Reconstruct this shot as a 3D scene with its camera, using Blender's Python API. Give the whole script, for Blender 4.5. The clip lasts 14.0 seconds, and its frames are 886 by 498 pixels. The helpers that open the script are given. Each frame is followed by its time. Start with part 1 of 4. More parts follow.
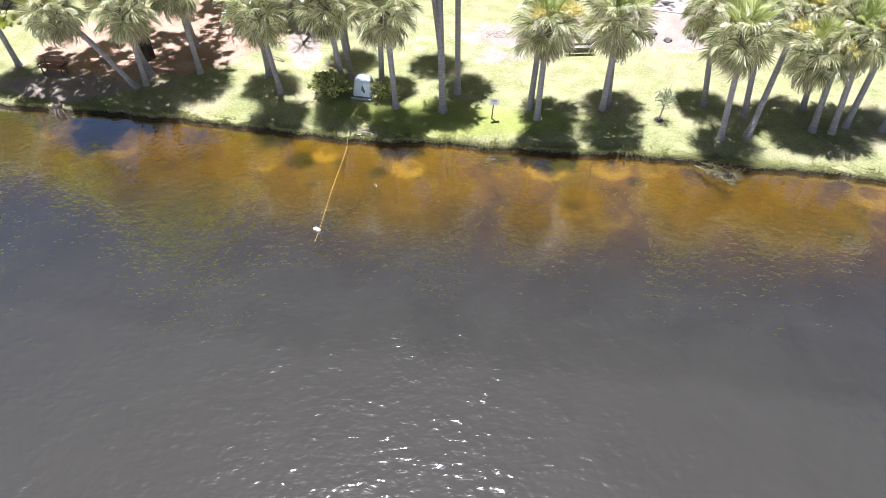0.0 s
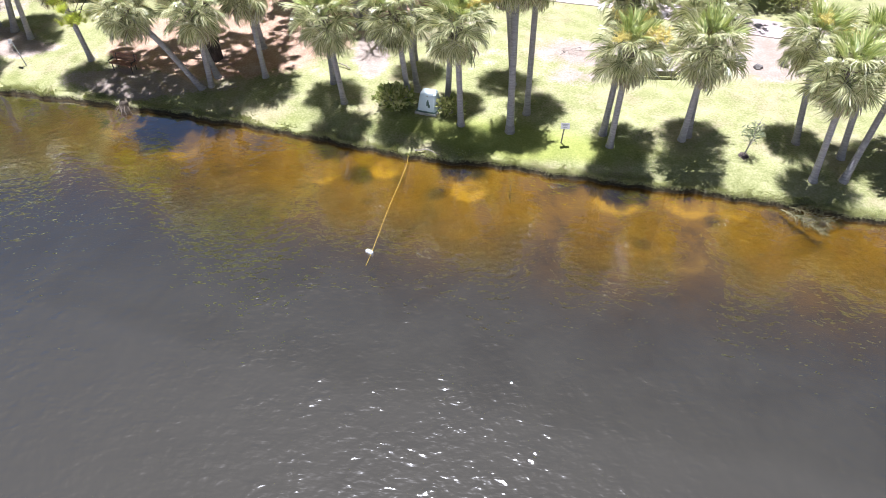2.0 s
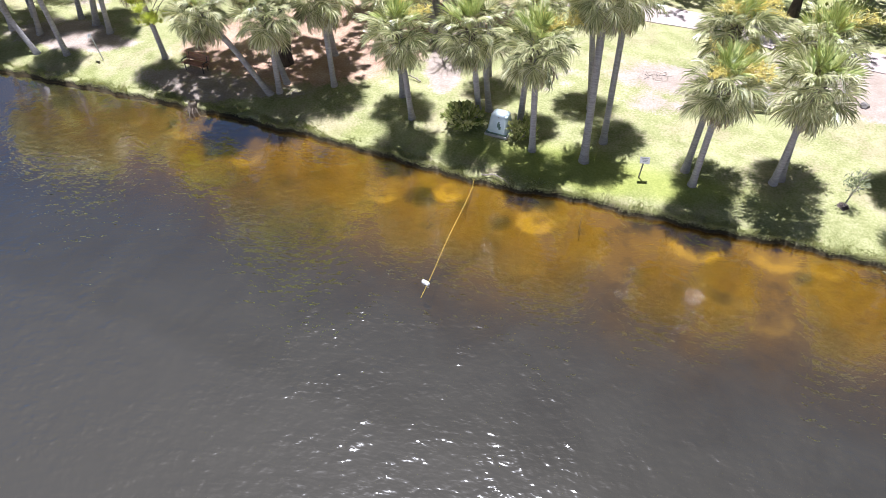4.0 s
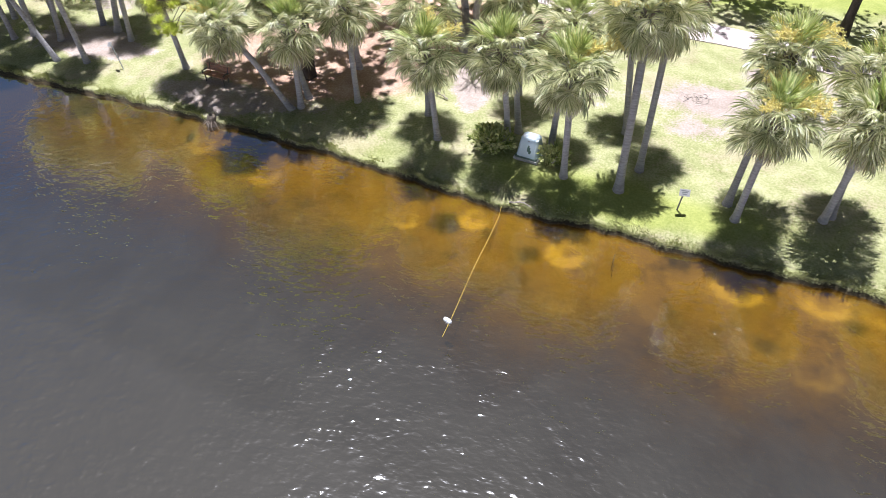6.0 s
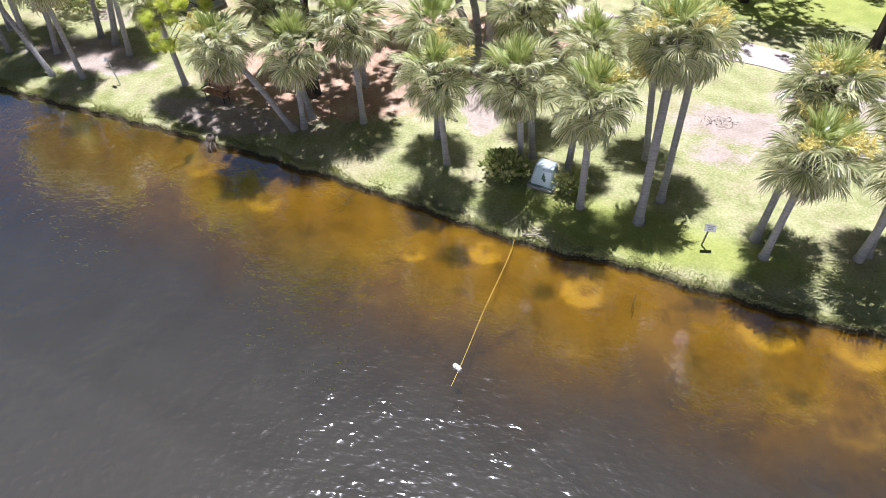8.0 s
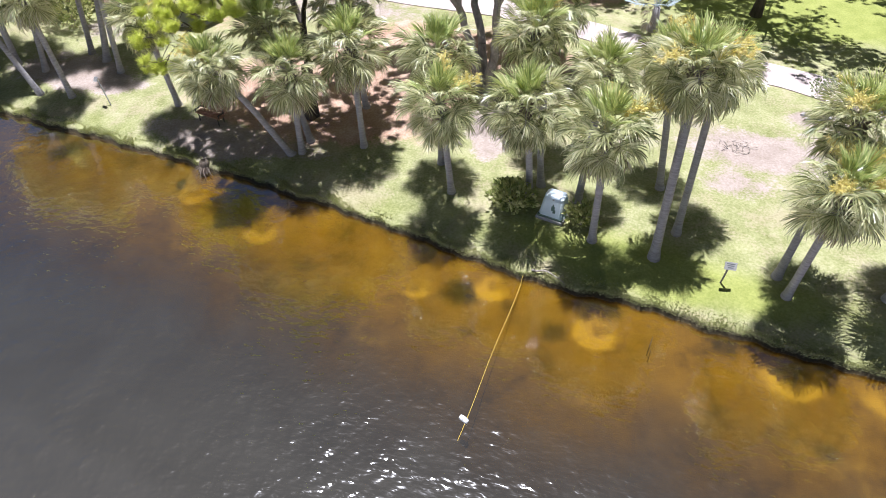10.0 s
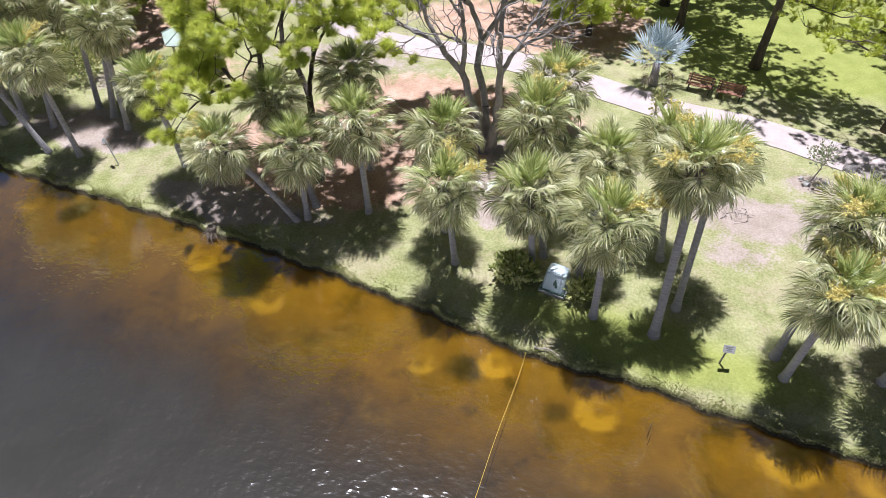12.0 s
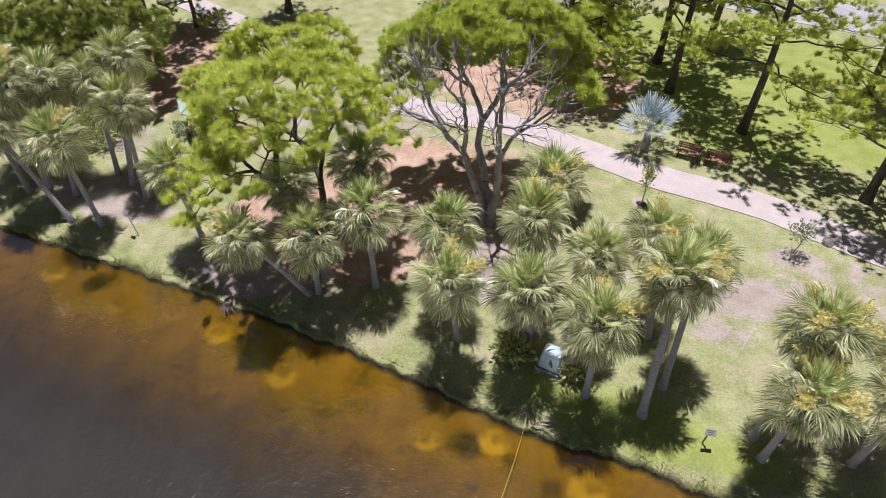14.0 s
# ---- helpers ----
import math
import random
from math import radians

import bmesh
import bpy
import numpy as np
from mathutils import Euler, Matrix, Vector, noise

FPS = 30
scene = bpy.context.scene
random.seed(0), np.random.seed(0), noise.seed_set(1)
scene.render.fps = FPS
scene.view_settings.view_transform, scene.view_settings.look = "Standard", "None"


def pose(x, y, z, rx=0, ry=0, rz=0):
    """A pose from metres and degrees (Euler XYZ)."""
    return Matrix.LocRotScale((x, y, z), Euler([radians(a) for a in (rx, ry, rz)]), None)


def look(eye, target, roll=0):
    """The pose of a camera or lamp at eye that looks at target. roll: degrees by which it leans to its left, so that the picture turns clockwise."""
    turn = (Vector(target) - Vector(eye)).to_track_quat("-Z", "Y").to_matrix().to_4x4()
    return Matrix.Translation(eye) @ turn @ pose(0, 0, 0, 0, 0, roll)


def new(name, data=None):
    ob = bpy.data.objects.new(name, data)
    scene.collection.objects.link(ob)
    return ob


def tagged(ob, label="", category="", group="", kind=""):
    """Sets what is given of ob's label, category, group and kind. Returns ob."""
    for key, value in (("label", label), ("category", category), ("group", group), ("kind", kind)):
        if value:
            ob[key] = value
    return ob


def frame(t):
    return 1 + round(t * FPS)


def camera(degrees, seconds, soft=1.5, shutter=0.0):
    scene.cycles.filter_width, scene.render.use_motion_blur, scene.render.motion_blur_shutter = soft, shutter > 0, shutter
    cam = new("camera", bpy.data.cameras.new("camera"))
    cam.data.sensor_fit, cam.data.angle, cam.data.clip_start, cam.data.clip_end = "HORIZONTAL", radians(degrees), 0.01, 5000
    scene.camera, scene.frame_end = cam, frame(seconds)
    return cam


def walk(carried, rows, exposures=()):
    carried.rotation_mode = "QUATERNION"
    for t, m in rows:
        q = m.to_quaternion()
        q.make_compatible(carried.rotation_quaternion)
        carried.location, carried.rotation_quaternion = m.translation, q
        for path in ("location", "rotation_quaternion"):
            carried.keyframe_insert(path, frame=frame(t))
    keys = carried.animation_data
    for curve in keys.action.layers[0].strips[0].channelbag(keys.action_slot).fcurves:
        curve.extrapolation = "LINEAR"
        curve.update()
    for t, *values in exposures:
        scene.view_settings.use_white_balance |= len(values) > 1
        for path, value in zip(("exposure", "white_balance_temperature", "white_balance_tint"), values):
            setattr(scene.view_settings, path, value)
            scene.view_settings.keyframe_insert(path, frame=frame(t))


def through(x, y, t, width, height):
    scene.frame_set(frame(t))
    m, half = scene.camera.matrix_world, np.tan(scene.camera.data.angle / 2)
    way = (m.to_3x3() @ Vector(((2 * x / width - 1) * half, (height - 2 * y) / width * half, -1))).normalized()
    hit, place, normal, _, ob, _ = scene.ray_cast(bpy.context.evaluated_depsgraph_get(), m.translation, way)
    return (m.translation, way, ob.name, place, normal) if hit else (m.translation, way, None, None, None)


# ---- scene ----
cam = camera(68.8, 14.0, 0.8)
METRES, EYE, TILT, LEAN, TURN = 18.0, 18.5, -42.5, 0.0, 0.0
ROWS = [
    (0.0, 0.0, 0.0, 0.0, 0.0, 0.0, -0.0),
    (0.5, -0.0017, 0.0219, 0.0175, 1.17, -0.0, -1.07),
    (1.0, -0.0046, 0.0433, 0.0372, 2.35, -0.09, -2.13),
    (1.5, -0.0076, 0.0643, 0.057, 3.64, -0.22, -3.26),
    (2.0, -0.0125, 0.0854, 0.0737, 4.74, -0.27, -4.26),
    (2.5, -0.0177, 0.1061, 0.0931, 5.43, -0.36, -4.87),
    (3.0, -0.0245, 0.1266, 0.1133, 6.83, -0.56, -6.13),
    (3.5, -0.0325, 0.1471, 0.1328, 8.29, -0.77, -7.43),
    (4.0, -0.0416, 0.1682, 0.1509, 9.75, -0.98, -8.74),
    (6.5, -0.0863, 0.2683, 0.2414, 11.62, -1.38, -10.35),
    (7.0, -0.0965, 0.289, 0.261, 11.61, -1.41, -10.35),
    (7.5, -0.1071, 0.311, 0.2811, 11.7, -1.45, -10.42),
    (8.0, -0.1177, 0.3319, 0.3002, 12.12, -1.52, -10.8),
    (10.5, -0.1696, 0.4151, 0.397, 12.03, -1.53, -10.9),
    (11.0, -0.1784, 0.4075, 0.4393, 12.02, -1.54, -10.93),
    (11.5, -0.1899, 0.3904, 0.4919, 11.99, -1.54, -10.94),
    (12.0, -0.1998, 0.3705, 0.5464, 11.97, -1.51, -10.96),
    (12.5, -0.2088, 0.3455, 0.5996, 11.95, -1.5, -10.96),
    (13.0, -0.2155, 0.3169, 0.6509, 11.93, -1.46, -10.96),
    (13.5, -0.222, 0.2861, 0.7013, 11.9, -1.44, -10.97),
    (14.0, -0.2272, 0.2541, 0.7497, 11.86, -1.4, -11.0),
]
EXPOSURES = [(0.0, 0.77, 5800, 16), (3.0, 0.69, 5800, 16), (6.5, 0.57, 5800, 16), (8.0, 0.50, 5800, 16), (11.5, 0.31, 5820, 16), (14.0, -0.11, 5980, 16)]
walk(cam, [(t, pose(0, 0, EYE, TILT, LEAN, TURN) @ pose(METRES * x, METRES * y, METRES * z, 90 + pitch, roll, yaw)) for t, x, y, z, yaw, pitch, roll in ROWS], EXPOSURES)

# ---- sky and sun ----
SUN_HEIGHT, SUN_SIDE = 80.3, 28.0   # degrees above the horizon; degrees to the left of straight ahead
sun_way = Vector((-math.sin(radians(SUN_SIDE)) * math.cos(radians(SUN_HEIGHT)),
                  math.cos(radians(SUN_SIDE)) * math.cos(radians(SUN_HEIGHT)), math.sin(radians(SUN_HEIGHT))))
world = bpy.data.worlds.new("sky")
scene.world = world
world.use_nodes = True
sky = world.node_tree.nodes.new("ShaderNodeTexSky")
sky.sky_type, sky.sun_disc = "NISHITA", False
sky.sun_elevation, sky.sun_rotation = radians(SUN_HEIGHT), radians(-SUN_SIDE)
sky.air_density, sky.dust_density, sky.ozone_density = 1.0, 1.0, 1.0
world.node_tree.links.new(sky.outputs[0], world.node_tree.nodes["Background"].inputs[0])
world.node_tree.nodes["Background"].inputs[1].default_value = 0.0255
sun = new("sun", bpy.data.lights.new("sun", "SUN"))
sun.data.energy, sun.data.angle, sun.data.color = 6.0, radians(0.53), (1.0, 0.98, 0.965)
sun.matrix_world = look(sun_way * 100, (0, 0, 0))

# ---- materials ----
class Nodes:
    """A material under construction: short names for the nodes that are used."""

    def __init__(self, name):
        self.mat = bpy.data.materials.new(name)
        self.mat.use_nodes = True
        self.tree = self.mat.node_tree
        self.tree.nodes.clear()
        self.out = self.add("ShaderNodeOutputMaterial")
        self.where = self.add("ShaderNodeNewGeometry").outputs["Position"]

    def add(self, kind):
        return self.tree.nodes.new(kind)

    def put(self, socket, value):
        if isinstance(value, bpy.types.NodeSocket):
            self.tree.links.new(value, socket)
        elif isinstance(value, tuple) and len(value) == 3 and socket.type == "RGBA":
            socket.default_value = (*value, 1)
        else:
            socket.default_value = value

    def noise(self, scale, detail=4, rough=0.55, at=None, twist=0.0):
        n = self.add("ShaderNodeTexNoise")
        self.put(n.inputs["Vector"], at if at is not None else self.where)
        n.inputs["Scale"].default_value, n.inputs["Detail"].default_value = scale, detail
        n.inputs["Roughness"].default_value, n.inputs["Distortion"].default_value = rough, twist
        return n.outputs["Fac"]

    def scaled(self, x, y, z, turn=0.0, at=None):
        n = self.add("ShaderNodeMapping")
        self.put(n.inputs["Vector"], at if at is not None else self.where)
        n.inputs["Scale"].default_value, n.inputs["Rotation"].default_value = (x, y, z), (0, 0, radians(turn))
        return n.outputs[0]

    def ramp(self, fac, *stops):
        n = self.add("ShaderNodeValToRGB")
        while len(n.color_ramp.elements) < len(stops):
            n.color_ramp.elements.new(0.5)
        for e, (p, c) in zip(n.color_ramp.elements, stops):
            e.position, e.color = p, (*c, 1)
        self.put(n.inputs[0], fac)
        return n.outputs[0]

    def span(self, value, a, b, c=0.0, d=1.0):
        n = self.add("ShaderNodeMapRange")
        n.interpolation_type = "SMOOTHSTEP"
        self.put(n.inputs[0], value)
        for i, v in enumerate((a, b, c, d)):
            n.inputs[1 + i].default_value = v
        return n.outputs[0]

    def math(self, op, a, b=0.0):
        n = self.add("ShaderNodeMath")
        n.operation = op
        self.put(n.inputs[0], a)
        self.put(n.inputs[1], b)
        return n.outputs[0]

    def mix(self, fac, a, b, how="MIX"):
        n = self.add("ShaderNodeMix")
        n.data_type, n.blend_type = "RGBA", how
        self.put(n.inputs[0], fac)
        self.put(n.inputs[6], a)
        self.put(n.inputs[7], b)
        return n.outputs[2]

    def attr(self, name):
        n = self.add("ShaderNodeAttribute")
        n.attribute_name = name
        return n.outputs["Fac"]

    def random(self):
        return self.add("ShaderNodeObjectInfo").outputs["Random"]

    def island(self):
        return self.add("ShaderNodeNewGeometry").outputs["Random Per Island"]

    def bump(self, height, strength=0.4, distance=0.03):
        n = self.add("ShaderNodeBump")
        self.put(n.inputs["Height"], height)
        n.inputs["Strength"].default_value, n.inputs["Distance"].default_value = strength, distance
        return n.outputs[0]

    def surface(self, color, rough=0.8, normal=None, metal=0.0, gloss=0.5):
        n = self.add("ShaderNodeBsdfPrincipled")
        self.put(n.inputs["Base Color"], color)
        self.put(n.inputs["Roughness"], rough)
        n.inputs["Metallic"].default_value = metal
        n.inputs["Specular IOR Level"].default_value = gloss
        if normal is not None:
            self.put(n.inputs["Normal"], normal)
        return n.outputs[0]

    def blend(self, fac, a, b):
        n = self.add("ShaderNodeMixShader")
        self.put(n.inputs[0], fac)
        self.tree.links.new(a, n.inputs[1])
        self.tree.links.new(b, n.inputs[2])
        return n.outputs[0]

    def done(self, shader):
        self.tree.links.new(shader, self.out.inputs[0])
        return self.mat


def plain(name, dark, light, scale=6.0, rough=0.8, bump=0.3, metal=0.0, stretch=(1, 1, 1), depth=0.02):
    """Two tones mixed by coarse and fine noise, with relief."""
    n = Nodes(name)
    at = n.scaled(*stretch)
    f = n.math("ADD", n.math("MULTIPLY", n.noise(scale, 5, at=at), 0.65), n.math("MULTIPLY", n.noise(scale * 7, 3, at=at), 0.35))
    f = n.math("ADD", f, n.math("MULTIPLY", n.math("SUBTRACT", n.random(), 0.5), 0.12))
    return n.done(n.surface(n.ramp(f, (0.32, dark), (0.68, light)), rough, n.bump(f, bump, depth), metal))


def leafy(name, *stops, rough=0.45, through=0.25, glow=(0.25, 0.35, 0.06), gloss=0.5, leaf=0.72, clump=(1.3, 0.2)):
    """Leaves: tone by leaf and by plant, a little light passing through."""
    n = Nodes(name)
    f = n.math("ADD", n.math("MULTIPLY", n.island(), leaf), n.math("MULTIPLY", n.random(), 0.2))
    f = n.math("ADD", f, n.math("MULTIPLY", n.noise(clump[0], 3), clump[1]))
    color = n.ramp(f, *stops)
    t = n.add("ShaderNodeBsdfTranslucent")
    n.put(t.inputs[0], n.mix(0.5, color, glow))
    return n.done(n.blend(through, n.surface(color, rough, gloss=gloss), t.outputs[0]))


# palm leaflets: glints and dark gaps are put into the random tones
FROND = leafy("palm_leaf", (0.12, (0.055, 0.075, 0.026)), (0.34, (0.26, 0.29, 0.125)), (0.55, (0.58, 0.58, 0.30)), (0.78, (0.87, 0.82, 0.52)), (1.0, (0.94, 0.90, 0.72)), rough=0.27, through=0.24, glow=(0.60, 0.62, 0.26), gloss=0.9)
NEW_FROND = leafy("young_palm_leaf", (0.12, (0.17, 0.25, 0.06)), (0.38, (0.40, 0.49, 0.155)), (0.68, (0.69, 0.71, 0.29)), (1.0, (0.90, 0.87, 0.50)), rough=0.29, through=0.24, glow=(0.5, 0.62, 0.2), gloss=0.9)
DRY_FROND = leafy("dry_palm_leaf", (0.1, (0.15, 0.105, 0.06)), (0.45, (0.36, 0.27, 0.155)), (0.75, (0.52, 0.46, 0.35)), (1.0, (0.66, 0.63, 0.58)), rough=0.7, through=0.1, glow=(0.4, 0.3, 0.15))
FLOWER = leafy("palm_flower", (0.1, (0.68, 0.57, 0.13)), (0.55, (0.84, 0.74, 0.24)), (1.0, (0.86, 0.74, 0.42)), rough=0.8, through=0.2, glow=(0.7, 0.6, 0.3))
SILVER = leafy("silver_palm_leaf", (0.1, (0.36, 0.43, 0.46)), (0.9, (0.58, 0.65, 0.68)), rough=0.5, through=0.1, glow=(0.4, 0.5, 0.45))
# patchy clump tones imitate sunlit needle puffs and the shade between them
NEEDLE = leafy("pine_needle", (0.25, (0.22, 0.28, 0.03)), (0.55, (0.50, 0.57, 0.07)), (0.95, (0.82, 0.83, 0.18)), rough=0.5, through=0.2, glow=(0.5, 0.6, 0.05), leaf=0.45, clump=(2.3, 0.7))
DEEP_NEEDLE = leafy("deep_pine_needle", (0.1, (0.13, 0.17, 0.028)), (0.5, (0.27, 0.32, 0.055)), (0.95, (0.46, 0.49, 0.11)), rough=0.5, through=0.18, glow=(0.25, 0.35, 0.04), leaf=0.45, clump=(2.3, 0.7))
BUSH = leafy("bush_leaf", (0.1, (0.10, 0.14, 0.035)), (0.4, (0.36, 0.39, 0.12)), (0.9, (0.74, 0.69, 0.34)), rough=0.35, through=0.2)
PALE_LEAF = leafy("pale_leaf", (0.1, (0.20, 0.24, 0.13)), (0.9, (0.46, 0.48, 0.33)), rough=0.6, through=0.25)
GRASS_BLADE = leafy("grass_blade", (0.1, (0.28, 0.30, 0.09)), (0.5, (0.42, 0.43, 0.17)), (0.95, (0.56, 0.52, 0.28)), rough=0.6, through=0.25)
PALM_BARK = plain("palm_bark", (0.26, 0.24, 0.24), (0.50, 0.47, 0.465), 3.0, 0.9, 0.6, stretch=(1, 1, 5))
BOOT = plain("palm_leaf_base", (0.10, 0.075, 0.055), (0.30, 0.24, 0.18), 9.0, 0.9, 0.5)
PINE_BARK = plain("pine_bark", (0.045, 0.035, 0.03), (0.17, 0.135, 0.115), 5.0, 0.92, 0.8, stretch=(1, 1, 0.4), depth=0.04)
GREY_BARK = plain("grey_bark", (0.27, 0.24, 0.225), (0.60, 0.55, 0.52), 5.0, 0.9, 0.6, stretch=(1, 1, 0.5))
# the grey bark again, with the stems' own shade put into its colour
SHADED_STEM_BARK = plain("shaded_stem_bark", (0.17, 0.15, 0.145), (0.44, 0.40, 0.385), 5.0, 0.9, 0.7, stretch=(1, 1, 0.5), depth=0.03)
DEAD_WOOD = plain("dead_wood", (0.16, 0.13, 0.10), (0.42, 0.37, 0.30), 8.0, 0.9, 0.5)
BRUSH = plain("dull_brushwood", (0.13, 0.12, 0.05), (0.36, 0.32, 0.17), 8.0, 0.9, 0.5)
CHAR = plain("charred_wood", (0.02, 0.018, 0.018), (0.12, 0.11, 0.105), 9.0, 0.9, 0.5)
BENCH_WOOD = plain("bench_wood", (0.20, 0.085, 0.05), (0.42, 0.21, 0.13), 5.0, 0.65, 0.3, stretch=(1, 1, 6))
GREY_WOOD = plain("grey_wood", (0.22, 0.19, 0.17), (0.42, 0.38, 0.34), 6.0, 0.8, 0.3)
IRON = plain("dark_iron", (0.03, 0.028, 0.027), (0.10, 0.09, 0.085), 12.0, 0.5, 0.2, metal=0.6)
STEEL = plain("weathered_steel", (0.42, 0.42, 0.42), (0.62, 0.62, 0.60), 8.0, 0.5, 0.15, metal=0.3)
BOX_PAINT = plain("pale_blue_plastic", (0.70, 0.82, 0.88), (0.82, 0.90, 0.93), 2.5, 0.42, 0.1)
BOX_DARK = plain("dull_green_plastic", (0.06, 0.12, 0.09), (0.14, 0.22, 0.17), 5.0, 0.5, 0.1)
CONCRETE = plain("grey_concrete", (0.34, 0.33, 0.31), (0.50, 0.48, 0.46), 6.0, 0.9, 0.3)
SIGN_WHITE = plain("sign_panel", (0.30, 0.29, 0.27), (0.42, 0.41, 0.385), 3.0, 0.55, 0.1)
SIGN_BAR = plain("sign_print", (0.14, 0.15, 0.15), (0.22, 0.22, 0.22), 5.0, 0.6, 0.1)
FOAM = plain("white_foam", (0.74, 0.74, 0.72), (0.86, 0.86, 0.84), 8.0, 0.6, 0.1)
ROPE = plain("yellow_rope", (0.42, 0.27, 0.03), (0.66, 0.47, 0.08), 20.0, 0.7, 0.3)
ROOF_GREEN = plain("pale_green_roof", (0.36, 0.44, 0.36), (0.50, 0.58, 0.49), 2.0, 0.45, 0.1)
STONE = plain("grey_stone", (0.10, 0.09, 0.085), (0.30, 0.27, 0.25), 4.0, 0.9, 0.7, depth=0.05)
MULCH = plain("dark_mulch", (0.06, 0.045, 0.04), (0.20, 0.15, 0.13), 16.0, 0.95, 0.8)


def ground_material():
    n = Nodes("park_ground")
    big, mid, fine = n.noise(0.16, 4), n.noise(0.9, 5), n.noise(9.0, 4)
    blades = n.noise(30.0, 3)
    f = n.math("ADD", n.math("MULTIPLY", mid, 0.5), n.math("MULTIPLY", fine, 0.5))
    grass = n.ramp(f, (0.32, (0.185, 0.195, 0.068)), (0.50, (0.31, 0.315, 0.140)), (0.68, (0.45, 0.42, 0.240)))
    dry = n.ramp(f, (0.30, (0.285, 0.245, 0.13)), (0.70, (0.455, 0.395, 0.26)))
    grass = n.mix(n.span(n.math("ADD", n.math("MULTIPLY", n.noise(0.42, 5, 0.65, twist=0.5), 1.0), n.math("MULTIPLY", n.math("SUBTRACT", fine, 0.5), 0.35)), 0.46, 0.66, 0.0, 0.8), grass, dry)
    lush = n.ramp(f, (0.30, (0.20, 0.235, 0.05)), (0.70, (0.37, 0.385, 0.115)))
    grass = n.mix(n.span(n.math("ADD", n.attr("lush"), n.math("MULTIPLY", n.math("SUBTRACT", big, 0.5), 1.2)), 0.35, 0.75), grass, lush)
    sand = n.ramp(f, (0.30, (0.27, 0.21, 0.165)), (0.50, (0.37, 0.30, 0.25)), (0.70, (0.50, 0.42, 0.36)))
    straw = n.ramp(f, (0.30, (0.30, 0.175, 0.115)), (0.50, (0.47, 0.305, 0.215)), (0.72, (0.62, 0.47, 0.36)))
    edge = n.math("ADD", n.math("MULTIPLY", n.math("SUBTRACT", mid, 0.5), 1.3), n.math("MULTIPLY", n.math("SUBTRACT", fine, 0.5), 0.7))
    land = n.mix(n.span(n.math("ADD", n.attr("bare"), edge), 0.32, 0.68), grass, sand)
    land = n.mix(n.span(n.math("ADD", n.attr("straw"), edge), 0.32, 0.68), land, straw)
    # bank soil, darkened to stand in for the shadow under its edge
    bank = n.ramp(fine, (0.3, (0.025, 0.02, 0.012)), (0.7, (0.09, 0.07, 0.04)))
    s = n.math("ADD", n.attr("inland"), n.math("MULTIPLY", n.math("SUBTRACT", fine, 0.5), 0.16))
    land = n.mix(n.span(s, 0.02, 0.13), bank, land)
    mottle = n.noise(0.55, 5, twist=0.6)
    bed = n.ramp(n.math("ADD", n.math("MULTIPLY", mottle, 0.75), n.math("MULTIPLY", n.noise(3.0, 3), 0.25)),
                 (0.28, (0.13, 0.10, 0.043)), (0.45, (0.27, 0.20, 0.085)), (0.62, (0.35, 0.265, 0.11)), (0.8, (0.43, 0.33, 0.145)))
    ragged = n.math("MULTIPLY", n.math("SUBTRACT", n.noise(2.6, 4), 0.5), 0.9)
    bed = n.mix(n.span(n.math("ADD", n.attr("weed"), ragged), 0.2, 1.15), bed, (0.06, 0.055, 0.02))
    bed = n.mix(n.span(n.math("ADD", n.attr("nest"), ragged), 0.2, 1.2), bed, (0.62, 0.50, 0.22))
    color = n.mix(n.span(s, -0.08, 0.03), bed, land)
    height = n.math("ADD", n.math("MULTIPLY", fine, 0.6), n.math("MULTIPLY", blades, 0.4))
    return n.done(n.surface(color, 0.9, n.bump(height, 0.7, 0.06), gloss=0.2))


